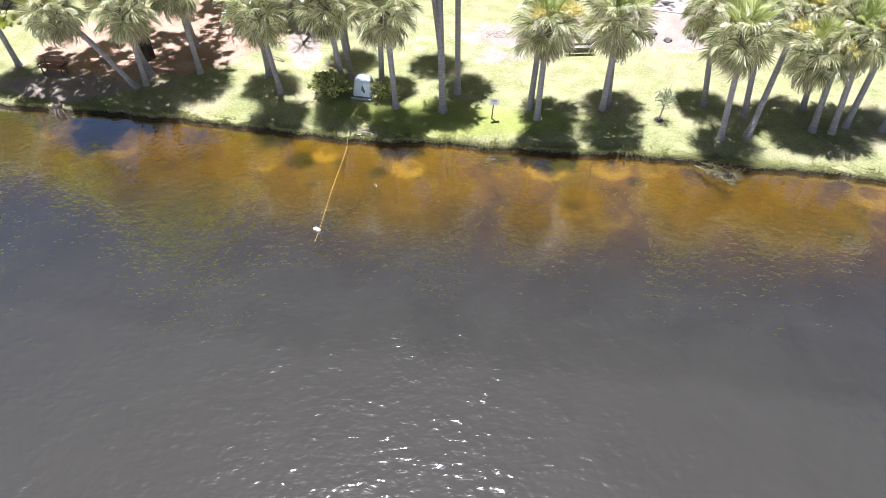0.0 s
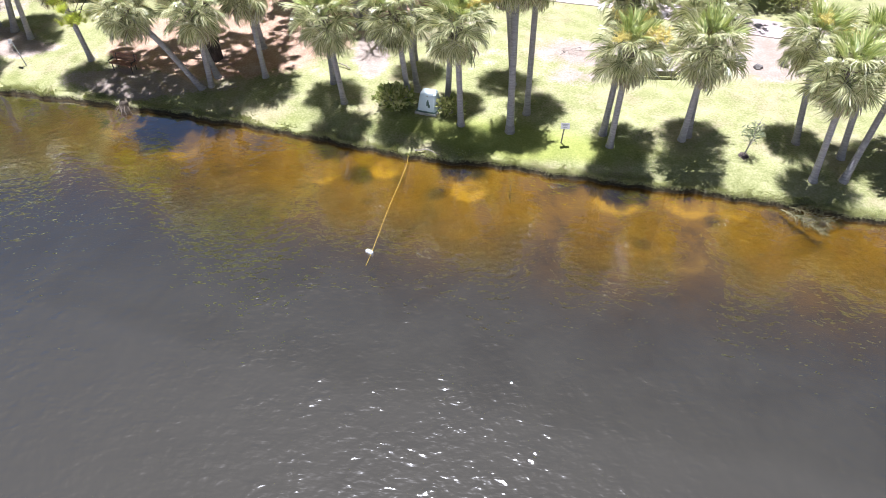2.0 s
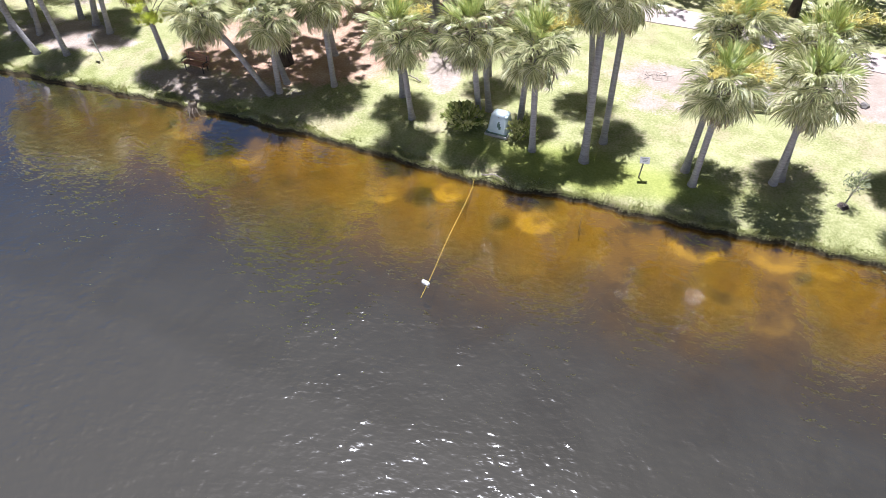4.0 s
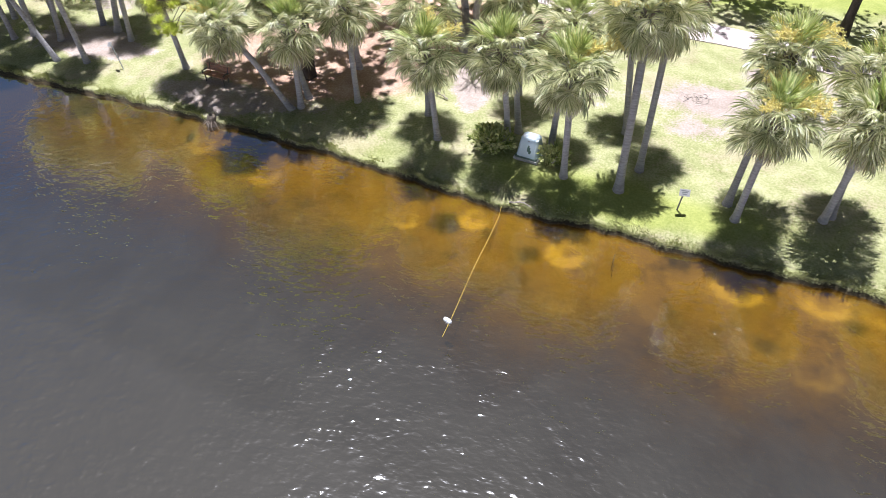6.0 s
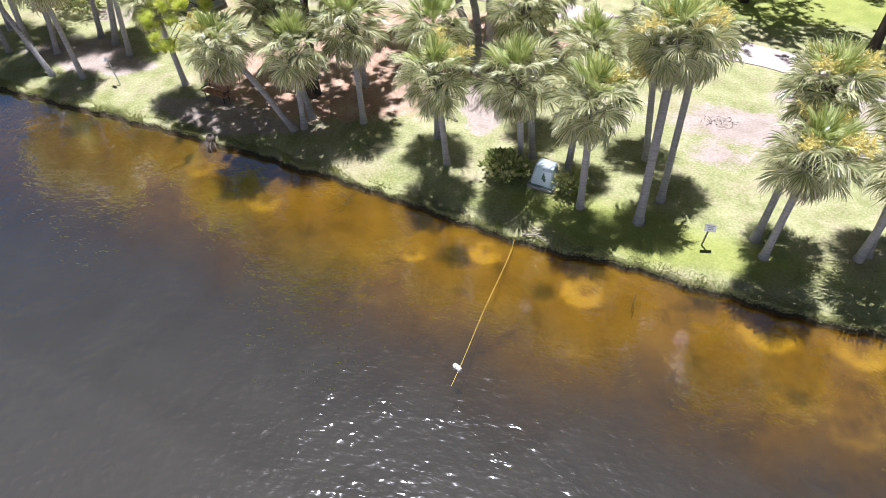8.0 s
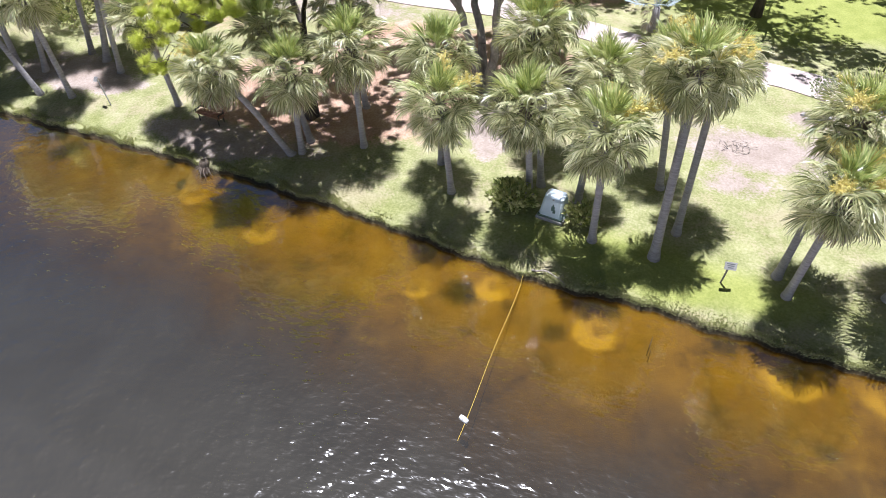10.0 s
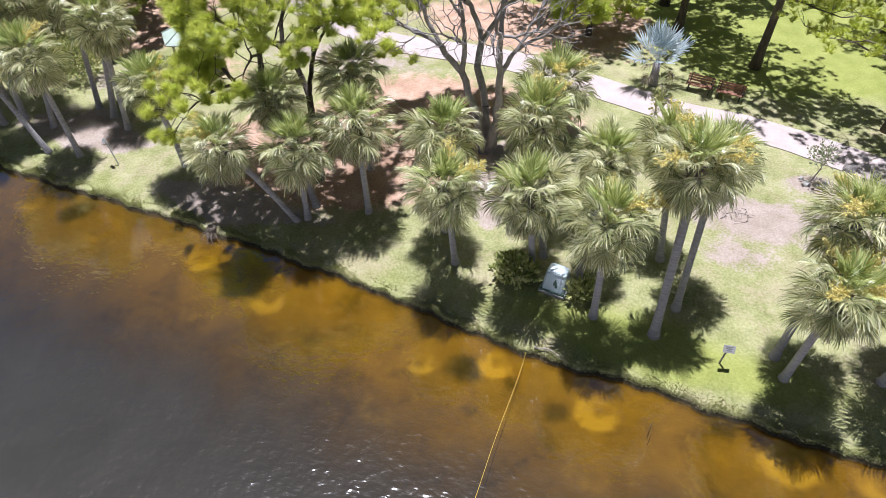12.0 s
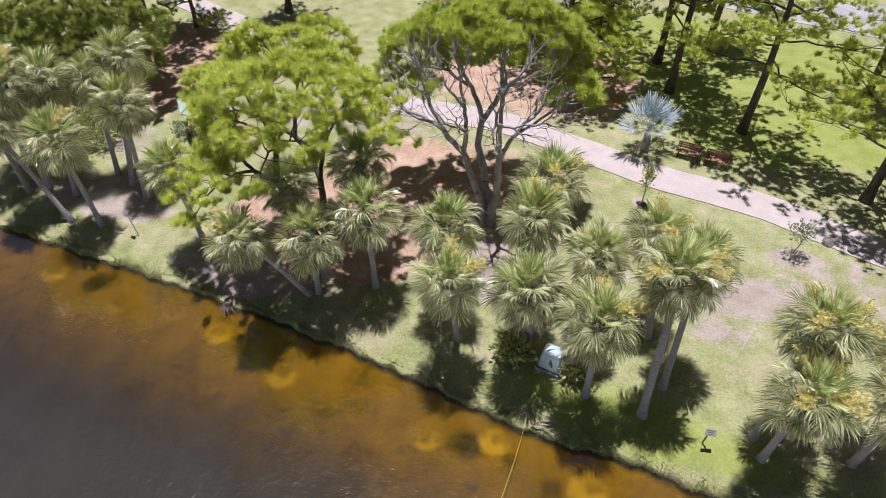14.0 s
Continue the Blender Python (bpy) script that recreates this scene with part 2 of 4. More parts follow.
def water_material():
    n = Nodes("pond_water")
    at = n.scaled(1.0, 1.35, 1.0, turn=-14)
    small = n.scaled(0.9, 1.9, 1.0, turn=-10)
    waves = n.math("ADD", n.noise(2.6, 1, 0.4, at, 0.3), n.math("MULTIPLY", n.noise(4.6, 1, 0.4, small, 0.2), 0.28))
    gusts = n.math("MULTIPLY", n.span(n.noise(0.13, 3), 0.35, 0.68, 0.6, 1.0), n.span(n.attr("murk"), 0.15, 0.88, 0.34, 1.0))
    gusts = n.math("MULTIPLY", gusts, n.span(n.noise(0.9, 2), 0.38, 0.70, 0.65, 1.35))
    normal = n.bump(n.math("MULTIPLY", waves, gusts), 1.0, 0.051)
    see = n.add("ShaderNodeBsdfTransparent")
    n.put(see.inputs[0], n.mix(n.attr("murk"), (0.86, 0.71, 0.20), (0.22, 0.155, 0.05)))
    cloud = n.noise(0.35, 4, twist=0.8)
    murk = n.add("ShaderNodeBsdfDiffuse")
    mottle = n.ramp(cloud, (0.3, (0.0460, 0.0412, 0.0300)), (0.7, (0.0520, 0.0468, 0.0345)))
    # painted lighter far out, standing in for sky glow on open water
    n.put(murk.inputs[0], n.mix(n.span(n.attr("murk"), 0.9, 1.0), mottle, (0.062, 0.0563, 0.0435)))
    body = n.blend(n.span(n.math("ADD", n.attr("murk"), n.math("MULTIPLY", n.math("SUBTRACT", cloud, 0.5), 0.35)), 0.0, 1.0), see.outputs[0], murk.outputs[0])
    shine = n.add("ShaderNodeBsdfGlossy")
    shine.inputs["Roughness"].default_value = 0.085
    n.put(shine.inputs["Normal"], normal)
    facing = n.add("ShaderNodeFresnel")
    facing.inputs[0].default_value = 1.25
    n.put(facing.inputs["Normal"], normal)
    # Fresnel multiplied well past water's own, to brighten the sky's sheen
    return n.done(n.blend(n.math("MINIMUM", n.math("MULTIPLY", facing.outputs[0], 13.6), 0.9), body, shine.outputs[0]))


GROUND, WATER = ground_material(), water_material()
PAVING = plain("pale_path", (0.44, 0.36, 0.335), (0.56, 0.465, 0.44), 1.2, 0.9, 0.25)
ASPHALT = plain("worn_road", (0.34, 0.32, 0.32), (0.46, 0.44, 0.44), 1.0, 0.9, 0.2)

# ---- shared builders ----
def mesh(name, verts, faces, material, smooth=False):
    me = bpy.data.meshes.new(name)
    me.from_pydata([tuple(map(float, v)) for v in verts], [], [tuple(map(int, f)) for f in faces])
    me.materials.append(material)
    if smooth:
        me.polygons.foreach_set("use_smooth", [True] * len(me.polygons))
    return me


def piece(name, me, parent, label="", at=None):
    """A mesh object under a thing or a part."""
    ob = new(name, me)
    ob.parent = parent
    if at is not None:
        ob.matrix_basis = at
    return tagged(ob, label)


def thing(name, place, label, category, group="", kind="", turn=0.0):
    ob = new(name)
    ob.empty_display_size = 0.2
    ob.matrix_basis = pose(*place, 0, 0, turn)
    return tagged(ob, label, category, group, kind)


class Shape:
    """Vertices and faces gathered for one mesh."""

    def __init__(self):
        self.v, self.f = [], []

    def add(self, verts, faces):
        n = len(self.v)
        self.v.extend(verts)
        self.f.extend([tuple(i + n for i in f) for f in faces])
        return self

    def box(self, sx, sy, sz, m=None, bevel=0.0):
        """A box about the origin, its upright or long edges cut by bevel, moved by m."""
        b = min(bevel, sx * 0.45, sy * 0.45)
        x, y, z = sx / 2, sy / 2, sz / 2
        if b:
            ring = [(x - b, -y), (x, -y + b), (x, y - b), (x - b, y), (-x + b, y), (-x, y - b), (-x, -y + b), (-x + b, -y)]
        else:
            ring = [(x, -y), (x, y), (-x, y), (-x, -y)]
        k = len(ring)
        c = max(0.0, 1 - 2 * b / max(sx, sy)) if b else 1
        vs = [Vector((px, py, -z)) for px, py in ring] + [Vector((px, py, z - b)) for px, py in ring] + [Vector((px * c, py * c, z)) for px, py in ring]
        fs = [tuple(range(k - 1, -1, -1)), tuple(range(2 * k, 3 * k))]
        for r in (0, k):
            fs += [(r + i, r + (i + 1) % k, r + k + (i + 1) % k, r + k + i) for i in range(k)]
        return self.add([tuple(m @ v) if m else tuple(v) for v in vs], fs)

    def tube(self, points, radii, sides=8, cap=True):
        pts = [Vector(p) for p in points]
        vs, fs = [], []
        side = Vector((1, 0, 0.01))
        for i, p in enumerate(pts):
            d = (pts[min(i + 1, len(pts) - 1)] - pts[max(i - 1, 0)]).normalized()
            side = (side - d * side.dot(d))
            if side.length < 1e-4:
                side = d.orthogonal()
            side.normalize()
            up = d.cross(side)
            for j in range(sides):
                a = 2 * math.pi * j / sides
                vs.append(tuple(p + (side * math.cos(a) + up * math.sin(a)) * radii[i]))
        for i in range(len(pts) - 1):
            for j in range(sides):
                a, b = i * sides + j, i * sides + (j + 1) % sides
                fs.append((a, b, b + sides, a + sides))
        if cap:
            fs.append(tuple(range(sides - 1, -1, -1)))
            fs.append(tuple((len(pts) - 1) * sides + j for j in range(sides)))
        return self.add(vs, fs)

    def mesh(self, name, material, smooth=False):
        return mesh(name, self.v, self.f, material, smooth)


def bow(a, b, sag, n=6, side=0.0):
    """Points from a to b along a curve that lifts by sag in the middle."""
    a, b = Vector(a), Vector(b)
    across = Vector((-(b - a).y, (b - a).x, 0))
    return [a.lerp(b, i / (n - 1)) + Vector((0, 0, sag)) * math.sin(math.pi * i / (n - 1)) + across * side * math.sin(math.pi * i / (n - 1)) for i in range(n)]


# ---- ground and water ----
SHORE = [(-1500, 40), (-90, 34), (-36, 33.0), (-31.7, 32.5), (-27.4, 32.1), (-23.7, 31.7), (-21.5, 31.4), (-18.0, 31.0), (-16.7, 30.7), (-13.6, 30.2),
         (-11.0, 29.7), (-9.5, 29.3), (-7.0, 28.8), (-4.8, 28.25), (-2.1, 28.1), (0.3, 27.95), (2.2, 27.6), (4.7, 27.25), (7.5, 27.0), (9.8, 26.8),
         (12.4, 26.4), (14.7, 25.9), (16.8, 25.6), (19.4, 25.2), (21.0, 24.8), (60.0, 18.0), (1500, -60)]
SHORE_X, SHORE_Y = [p[0] for p in SHORE], [p[1] for p in SHORE]


def shore(x):
    return float(np.interp(x, SHORE_X, SHORE_Y)) + 0.10 * math.sin(1.9 * x + 0.6) * math.sin(0.53 * x) + 0.06 * math.sin(5.3 * x)


SLOPE_S = [-1500, -40, -20, -12, -6, -2.5, -0.7, -0.12, 0.0, 0.10, 0.5, 2.0, 4.5, 15, 40, 1500]
SLOPE_Z = [-3.5, -3.2, -2.4, -1.7, -1.0, -0.6, -0.32, -0.16, 0.02, 0.30, 0.37, 0.68, 0.92, 1.22, 1.45, 1.6]


def ground_z(x, y):
    s = y - shore(x)
    z = float(np.interp(s, SLOPE_S, SLOPE_Z))
    if s > 0.5:
        z += 0.07 * min(1, (s - 0.5) / 3) * (math.sin(0.45 * x + 1) * math.sin(0.37 * y) + 0.4 * math.sin(1.3 * x) * math.sin(1.1 * y + 2))
    return z


def spread(stops):
    out = []
    for a, b, step in stops:
        out += list(np.arange(a, b - 1e-6, step))
    return out + [stops[-1][1]]


GRID_X = spread([(-1500, -300, 300), (-300, -80, 20), (-80, -40, 1.0), (-40, 24, 0.33), (24, 60, 1.0), (60, 300, 20), (300, 1500, 300)])
GRID_S = spread([(-1500, -300, 300), (-300, -40, 20), (-40, -13, 2.0), (-13, -1.2, 0.3), (-1.2, 1.2, 0.08), (1.2, 24, 0.4), (24, 50, 0.8), (50, 110, 3.0), (110, 310, 25), (310, 1500, 297.5)])

# patches of the ground: x, y, half widths along x and y, strength
BARE = [(-2.6, 38.0, 2.6, 2.2, 0.4), (3.2, 38.6, 2.6, 1.9, 0.6), (3.3, 35.6, 1.8, 0.9, 0.62), (6.0, 38.6, 3.0, 1.6, 0.42), (10.5, 41.2, 4.5, 2.0, 0.52), (12.0, 37.8, 4.0, 1.3, 0.52),
        (14.6, 40.5, 1.5, 4.0, 1.0), (-8.7, 39.0, 0.9, 3.0, 1.0), (-7.9, 36.2, 0.7, 1.8, 0.75), (-32.6, 36.8, 3.6, 1.7, 0.9), (-29.6, 36.0, 2.4, 0.8, 0.6), (-22.6, 33.4, 2.6, 1.1, 0.9),
        (-20.4, 33.0, 2.2, 1.2, 0.95), (-16.6, 33.1, 1.6, 0.7, 0.6), (-34.0, 42.0, 2.0, 2.0, 0.6), (-21.0, 48.5, 7.0, 2.4, 0.6), (-2.0, 41.8, 2.4, 0.9, 0.45), (-1.0, 44.8, 0.6, 0.5, 1.0), (7.1, 42.4, 1.0, 0.6, 0.9)]
STRAW = [(-21.5, 38.0, 3.0, 2.6, 0.9), (-15.5, 40.5, 5.0, 4.2, 1.0), (-13.6, 41.5, 3.5, 3.5, 0.8), (-7.4, 44.2, 2.4, 1.6, 0.7), (-38.0, 53.5, 4.5, 5.5, 1.0), (-35.8, 47.5, 2.6, 3.0, 0.8),
         (-5.5, 60.0, 3.5, 2.6, 0.9), (-12.0, 57.5, 6.0, 3.5, 0.7), (-17.5, 36.2, 5.0, 2.2, 1.0), (-28.0, 45.0, 3.0, 2.0, 0.5), (-12.0, 45.8, 6.0, 2.4, 0.75), (-9.0, 56.0, 7.0, 3.5, 0.8)]
LUSH = [(4.0, 64.0, 16.0, 9.0, 1.0), (3.0, 30.6, 7.0, 2.2, 0.42), (9.5, 55.0, 9.0, 6.0, 0.6), (1.5, 29.0, 9.0, 1.2, 0.45), (-10.0, 30.6, 8.0, 1.2, 0.5), (-27.0, 33.4, 6.0, 1.2, 0.45)]
# pale nests of fish and dark growth on the bed: x, y, half width, strength
NESTS = [(-32.2, 31.4, 0.8, 0.8), (-27.2, 30.4, 0.8, 0.5), (-21.0, 30.0, 0.7, 0.9), (-16.8, 28.6, 0.75, 1.0), (-19.8, 27.4, 0.8, 0.45), (-14.3, 26.4, 0.7, 0.4),
         (-9.0, 27.2, 0.6, 0.9), (-6.0, 27.8, 0.6, 1.3), (-10.0, 24.8, 0.8, 0.6), (-1.7, 26.7, 0.75, 1.3), (-1.7, 24.3, 0.8, 0.5), (5.2, 26.6, 0.95, 1.2),
         (3.2, 26.4, 0.8, 0.4), (8.4, 26.5, 0.9, 0.9), (20.4, 24.4, 1.1, 1.1), (10.4, 26.3, 0.7, 0.6), (6.2, 24.2, 1.2, 0.45), (7.8, 23.2, 0.9, 0.7), (-14.2, 26.8, 0.8, 0.4), (-24.0, 30.6, 0.7, 0.5)]
WEEDS = [(-29.5, 31.0, 0.7, 1.0), (-28.8, 31.6, 0.8, 0.8), (-7.2, 27.35, 0.85, 1.1), (-5.2, 27.1, 0.45, 0.8), (-9.8, 26.5, 0.5, 0.5), (-14.1, 27.2, 0.6, 0.6), (-3.3, 26.3, 0.6, 0.9),
         (2.9, 27.2, 0.6, 0.8), (2.8, 24.4, 0.7, 0.6), (-12.9, 29.3, 0.9, 0.6), (-6.5, 25.6, 0.5, 0.6), (6.1, 23.9, 0.5, 0.8), (9.4, 25.5, 0.5, 0.9), (17.9, 21.8, 0.9, 0.7),
         (3.4, 25.9, 0.5, 0.6), (12.3, 26.0, 0.8, 0.6), (-25.5, 31.2, 0.8, 0.6)]


def patch(x, y, rows):
    return min(1.4, sum(w * math.exp(-(((x - a) / p) ** 2 + ((y - b) / q) ** 2) ** 1.5 * 0.7) for a, b, p, q, w in rows))


def nest(x, y):
    """A pale ring round a duller hollow, with light on its open-water side and shade behind painted in."""
    v = 0.0
    for a, b, r, w in NESTS:
        d = math.hypot(x - a, (y - b) * 1.15) / (r * 1.3)
        if d < 1.9:
            side = 0.72 - 0.38 * math.sin(math.atan2(y - b, x - a) + 0.5 * math.sin(a * 3))
            v = max(v, w * 1.15 * (math.exp(-((d - 0.62) / 0.34) ** 2) * side + 0.20 * math.exp(-(d / 0.5) ** 2)))
    return v


def sheet(name, xs, ss, height, material, fields):
    verts = [(x, shore(x) + s, height(x, shore(x) + s)) for s in ss for x in xs]
    w = len(xs)
    faces = [(j * w + i, j * w + i + 1, (j + 1) * w + i + 1, (j + 1) * w + i) for j in range(len(ss) - 1) for i in range(w - 1)]
    me = mesh(name, verts, faces, material, True)
    for key, rule in fields.items():
        me.attributes.new(key, "FLOAT", "POINT").data.foreach_set("value", [float(rule(v[0], v[1])) for v in verts])
    return new(name, me)


def near(x, y):
    return -60 < x < 45 and y < 90


ground = sheet("ground", GRID_X, GRID_S, ground_z, GROUND, {
    "inland": lambda x, y: y - shore(x),
    "bare": lambda x, y: patch(x, y, BARE) if near(x, y) else 0,
    "straw": lambda x, y: patch(x, y, STRAW) if near(x, y) else 0,
    "lush": lambda x, y: patch(x, y, LUSH) if near(x, y) else 0.5,
    "nest": lambda x, y: nest(x, y) if y < shore(x) else 0,
    "weed": lambda x, y: patch(x, y, [(a, b, r, r * 0.8, w) for a, b, r, w in WEEDS]) if near(x, y) and y < shore(x) else 0})
tagged(ground, "sunlit yellow-green park lawn with bare sandy patches", "ground", kind="structure")


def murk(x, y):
    """How far the water hides its bed: by its depth, out from the shore. Also drives the paler tone painted offshore.
    """
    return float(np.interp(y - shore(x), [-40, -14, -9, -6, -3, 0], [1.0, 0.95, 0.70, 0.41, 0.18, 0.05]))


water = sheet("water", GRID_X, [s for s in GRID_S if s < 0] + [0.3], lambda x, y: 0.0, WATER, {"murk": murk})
tagged(water, "brown tannin-stained pond water with small ripples", "water", kind="structure")


def ribbon(name, line, width, material, rise=0.05, step=0.6, wobble=0.05):
    """A flat strip of paving along a line, its edges let into the ground."""
    pts = []
    for (a, b), (c, d) in zip(line, line[1:]):
        k = max(1, int(math.hypot(c - a, d - b) / step))
        pts += [(a + (c - a) * i / k, b + (d - b) * i / k) for i in range(k)]
    pts.append(line[-1])
    for _ in range(8):
        pts = [pts[0]] + [((p[0] + 2 * q[0] + r[0]) / 4, (p[1] + 2 * q[1] + r[1]) / 4) for p, q, r in zip(pts, pts[1:], pts[2:])] + [pts[-1]]
    verts, faces = [], []
    for i, p in enumerate(pts):
        a, b = pts[max(i - 1, 0)], pts[min(i + 1, len(pts) - 1)]
        d = Vector((b[0] - a[0], b[1] - a[1])).normalized()
        half = width / 2 + wobble * (math.sin(i * 0.9) + math.sin(i * 2.3 + 1))
        for k, u in enumerate((-1.02, -1, -0.5, 0, 0.5, 1, 1.02)):
            x, y = p[0] - d.y * half * u, p[1] + d.x * half * u
            verts.append((x, y, ground_z(x, y) + (rise if abs(u) <= 1 else -0.1)))
    w = 7
    for i in range(len(pts) - 1):
        faces += [(i * w + k, i * w + k + 1, (i + 1) * w + k + 1, (i + 1) * w + k) for k in range(w - 1)]
    return new(name, mesh(name, verts, faces, material, False))


tagged(ribbon("path", [(-62, 71), (-44, 63.5), (-38, 61), (-31, 57.5), (-25, 53.8), (-18.7, 51.3), (-10.5, 51.2), (-6.2, 49.7), (-2.4, 48.3), (1, 47.4), (4.3, 47), (7.4, 45.8), (11, 44.3), (16, 42.8), (30, 40), (60, 38)], 2.55, PAVING, wobble=0.012),
       "pale pinkish concrete footpath through the lawn", "path", kind="structure")
tagged(ribbon("road", [(-90, 108), (-20, 88), (4, 80), (20, 76), (40, 71), (90, 62)], 8.0, ASPHALT, wobble=0.0),
       "light grey asphalt road behind the lawn", "road", kind="structure")

# ---- palms ----
def frond_mesh(name, material, rng, stalk=0.85, blade=1.0, droop=0.35, open_to=140, count=34, arch=0.12, wide=0.95):
    """A fan leaf: a stalk along x, then narrow folded segments round its end, free from a third of their length, that hang at their tips."""
    s = Shape()
    s.tube([(0, 0, 0), (stalk * 0.5, 0, arch), (stalk, 0, arch * 0.8)], [0.026, 0.017, 0.012], 4, False)
    for i in range(count):
        a = radians(-open_to + 2 * open_to * (i + 0.5) / count + rng.uniform(-3, 3))
        k = abs(a) / radians(open_to)
        ln = blade * (1 - 0.30 * k * k) * rng.uniform(0.86, 1.08)
        root = Vector((stalk + 0.30 * (1 - k) - 0.05, 0, arch * 0.8 - 0.10 * (1 - k) ** 2))
        out = Vector((math.cos(a), math.sin(a), 0.16 + 0.30 * k)).normalized()
        across = Vector((-math.sin(a), math.cos(a), 0))
        half = math.tan(radians(open_to) / count) * ln * 0.46 * wide
        d = droop * rng.uniform(0.45, 1.7)
        twist = rng.uniform(-0.5, 0.5)
        ring = [tuple(root)]
        for u, w, lift in ((0.46, 1.0, 0.04), (0.74, 0.50, 0.02)):
            c = root + out * ln * u - Vector((0, 0, d * u ** 2.2))
            e = across * half * w + Vector((0, 0, half * w * twist * u))
            ring += [tuple(c - e), tuple(c + Vector((0, 0, lift))), tuple(c + e)]
        tip = root + out * ln * (0.99 - 0.22 * min(1.0, d)) - Vector((0, 0, d * 1.12)) + across * rng.uniform(-0.09, 0.09)
        ring.append(tuple(tip))
        s.add(ring, [(0, 1, 2), (0, 2, 3), (1, 4, 5, 2), (2, 5, 6, 3), (4, 7, 5), (5, 7, 6)])
    return s.mesh(name, material)


leaf_rng = random.Random(7)
YOUNG = [frond_mesh("frond", NEW_FROND, leaf_rng, 0.76, 1.02, d, a, 34) for d, a in ((0.10, 66), (0.20, 84))]
GROWN = [frond_mesh("frond", FROND, leaf_rng, k, 0.99, d, a, 42) for k, d, a in ((0.84, 0.26, 94), (0.98, 0.42, 104), (0.90, 0.60, 112))]
TIRED = [frond_mesh("frond", FROND, leaf_rng, 0.84, 1.0, d, 96, 38, 0.04) for d in (0.46, 0.72)]
DRY = [frond_mesh("dry_frond", DRY_FROND, leaf_rng, 0.9, 0.85, d, 74, 22, -0.05, 1.2) for d in (0.4, 0.7)]


def flower_mesh(seed):
    """A feathery flower stalk: an arching stem with side sprays of many short twigs."""
    s, rng = Shape(), random.Random(seed)
    spine = [Vector((1.7 * u, 0.12 * math.sin(3 * u + seed), 0.5 * u - 0.75 * u ** 3)) for u in np.linspace(0, 1, 8)]
    s.tube(spine, [0.022, 0.02, 0.018, 0.016, 0.012, 0.01, 0.008, 0.005], 4, False)
    for i in range(26):
        u = 0.32 + 0.68 * (i + rng.random()) / 26
        j = min(6, int(u * 7))
        p = spine[j].lerp(spine[j + 1], min(1.0, u * 7 - j))
        way = Vector((rng.uniform(0.1, 0.9), rng.uniform(-1, 1), rng.uniform(-0.5, 0.7))).normalized() * rng.uniform(0.25, 0.5)
        for _ in range(44):
            q = p + way * rng.uniform(0.05, 1.0)
            d = (way.normalized() * 0.5 + Vector((rng.uniform(-1, 1), rng.uniform(-1, 1), rng.uniform(-1, 0.8)))).normalized() * rng.uniform(0.07, 0.17)
            w = Vector((rng.uniform(-1, 1), rng.uniform(-1, 1), rng.uniform(-1, 1))).normalized() * 0.017
            s.add([tuple(q), tuple(q + d * 0.6 + w), tuple(q + d), tuple(q + d * 0.6 - w)], [(0, 1, 2, 3)])
    return s.mesh("flower_stalk", FLOWER)


FLOWER_STALKS = [flower_mesh(3), flower_mesh(8)]


def boot_mesh():
    """Old split leaf bases round the top of a trunk."""
    s, rng = Shape(), random.Random(5)
    for i in range(34):
        a, z = i * 2.4, -0.85 + 0.85 * i / 34
        r = 0.17 + rng.uniform(0, 0.03)
        o = Vector((math.cos(a), math.sin(a), 0))
        t = Vector((-o.y, o.x, 0)) * 0.045
        root, tip = o * r + Vector((0, 0, z)), o * (r + 0.13 + rng.uniform(0, 0.08)) + Vector((0, 0, z + 0.26))
        s.add([tuple(root - t), tuple(root + t), tuple(tip + t * 0.5), tuple(tip - t * 0.5), tuple(root - o * 0.05 + Vector((0, 0, 0.15))), tuple(tip - o * 0.03)],
              [(0, 1, 2, 3), (1, 4, 5, 2), (0, 3, 5, 4)])
    return s.mesh("leaf_collar", BOOT)


LEAF_COLLAR = boot_mesh()


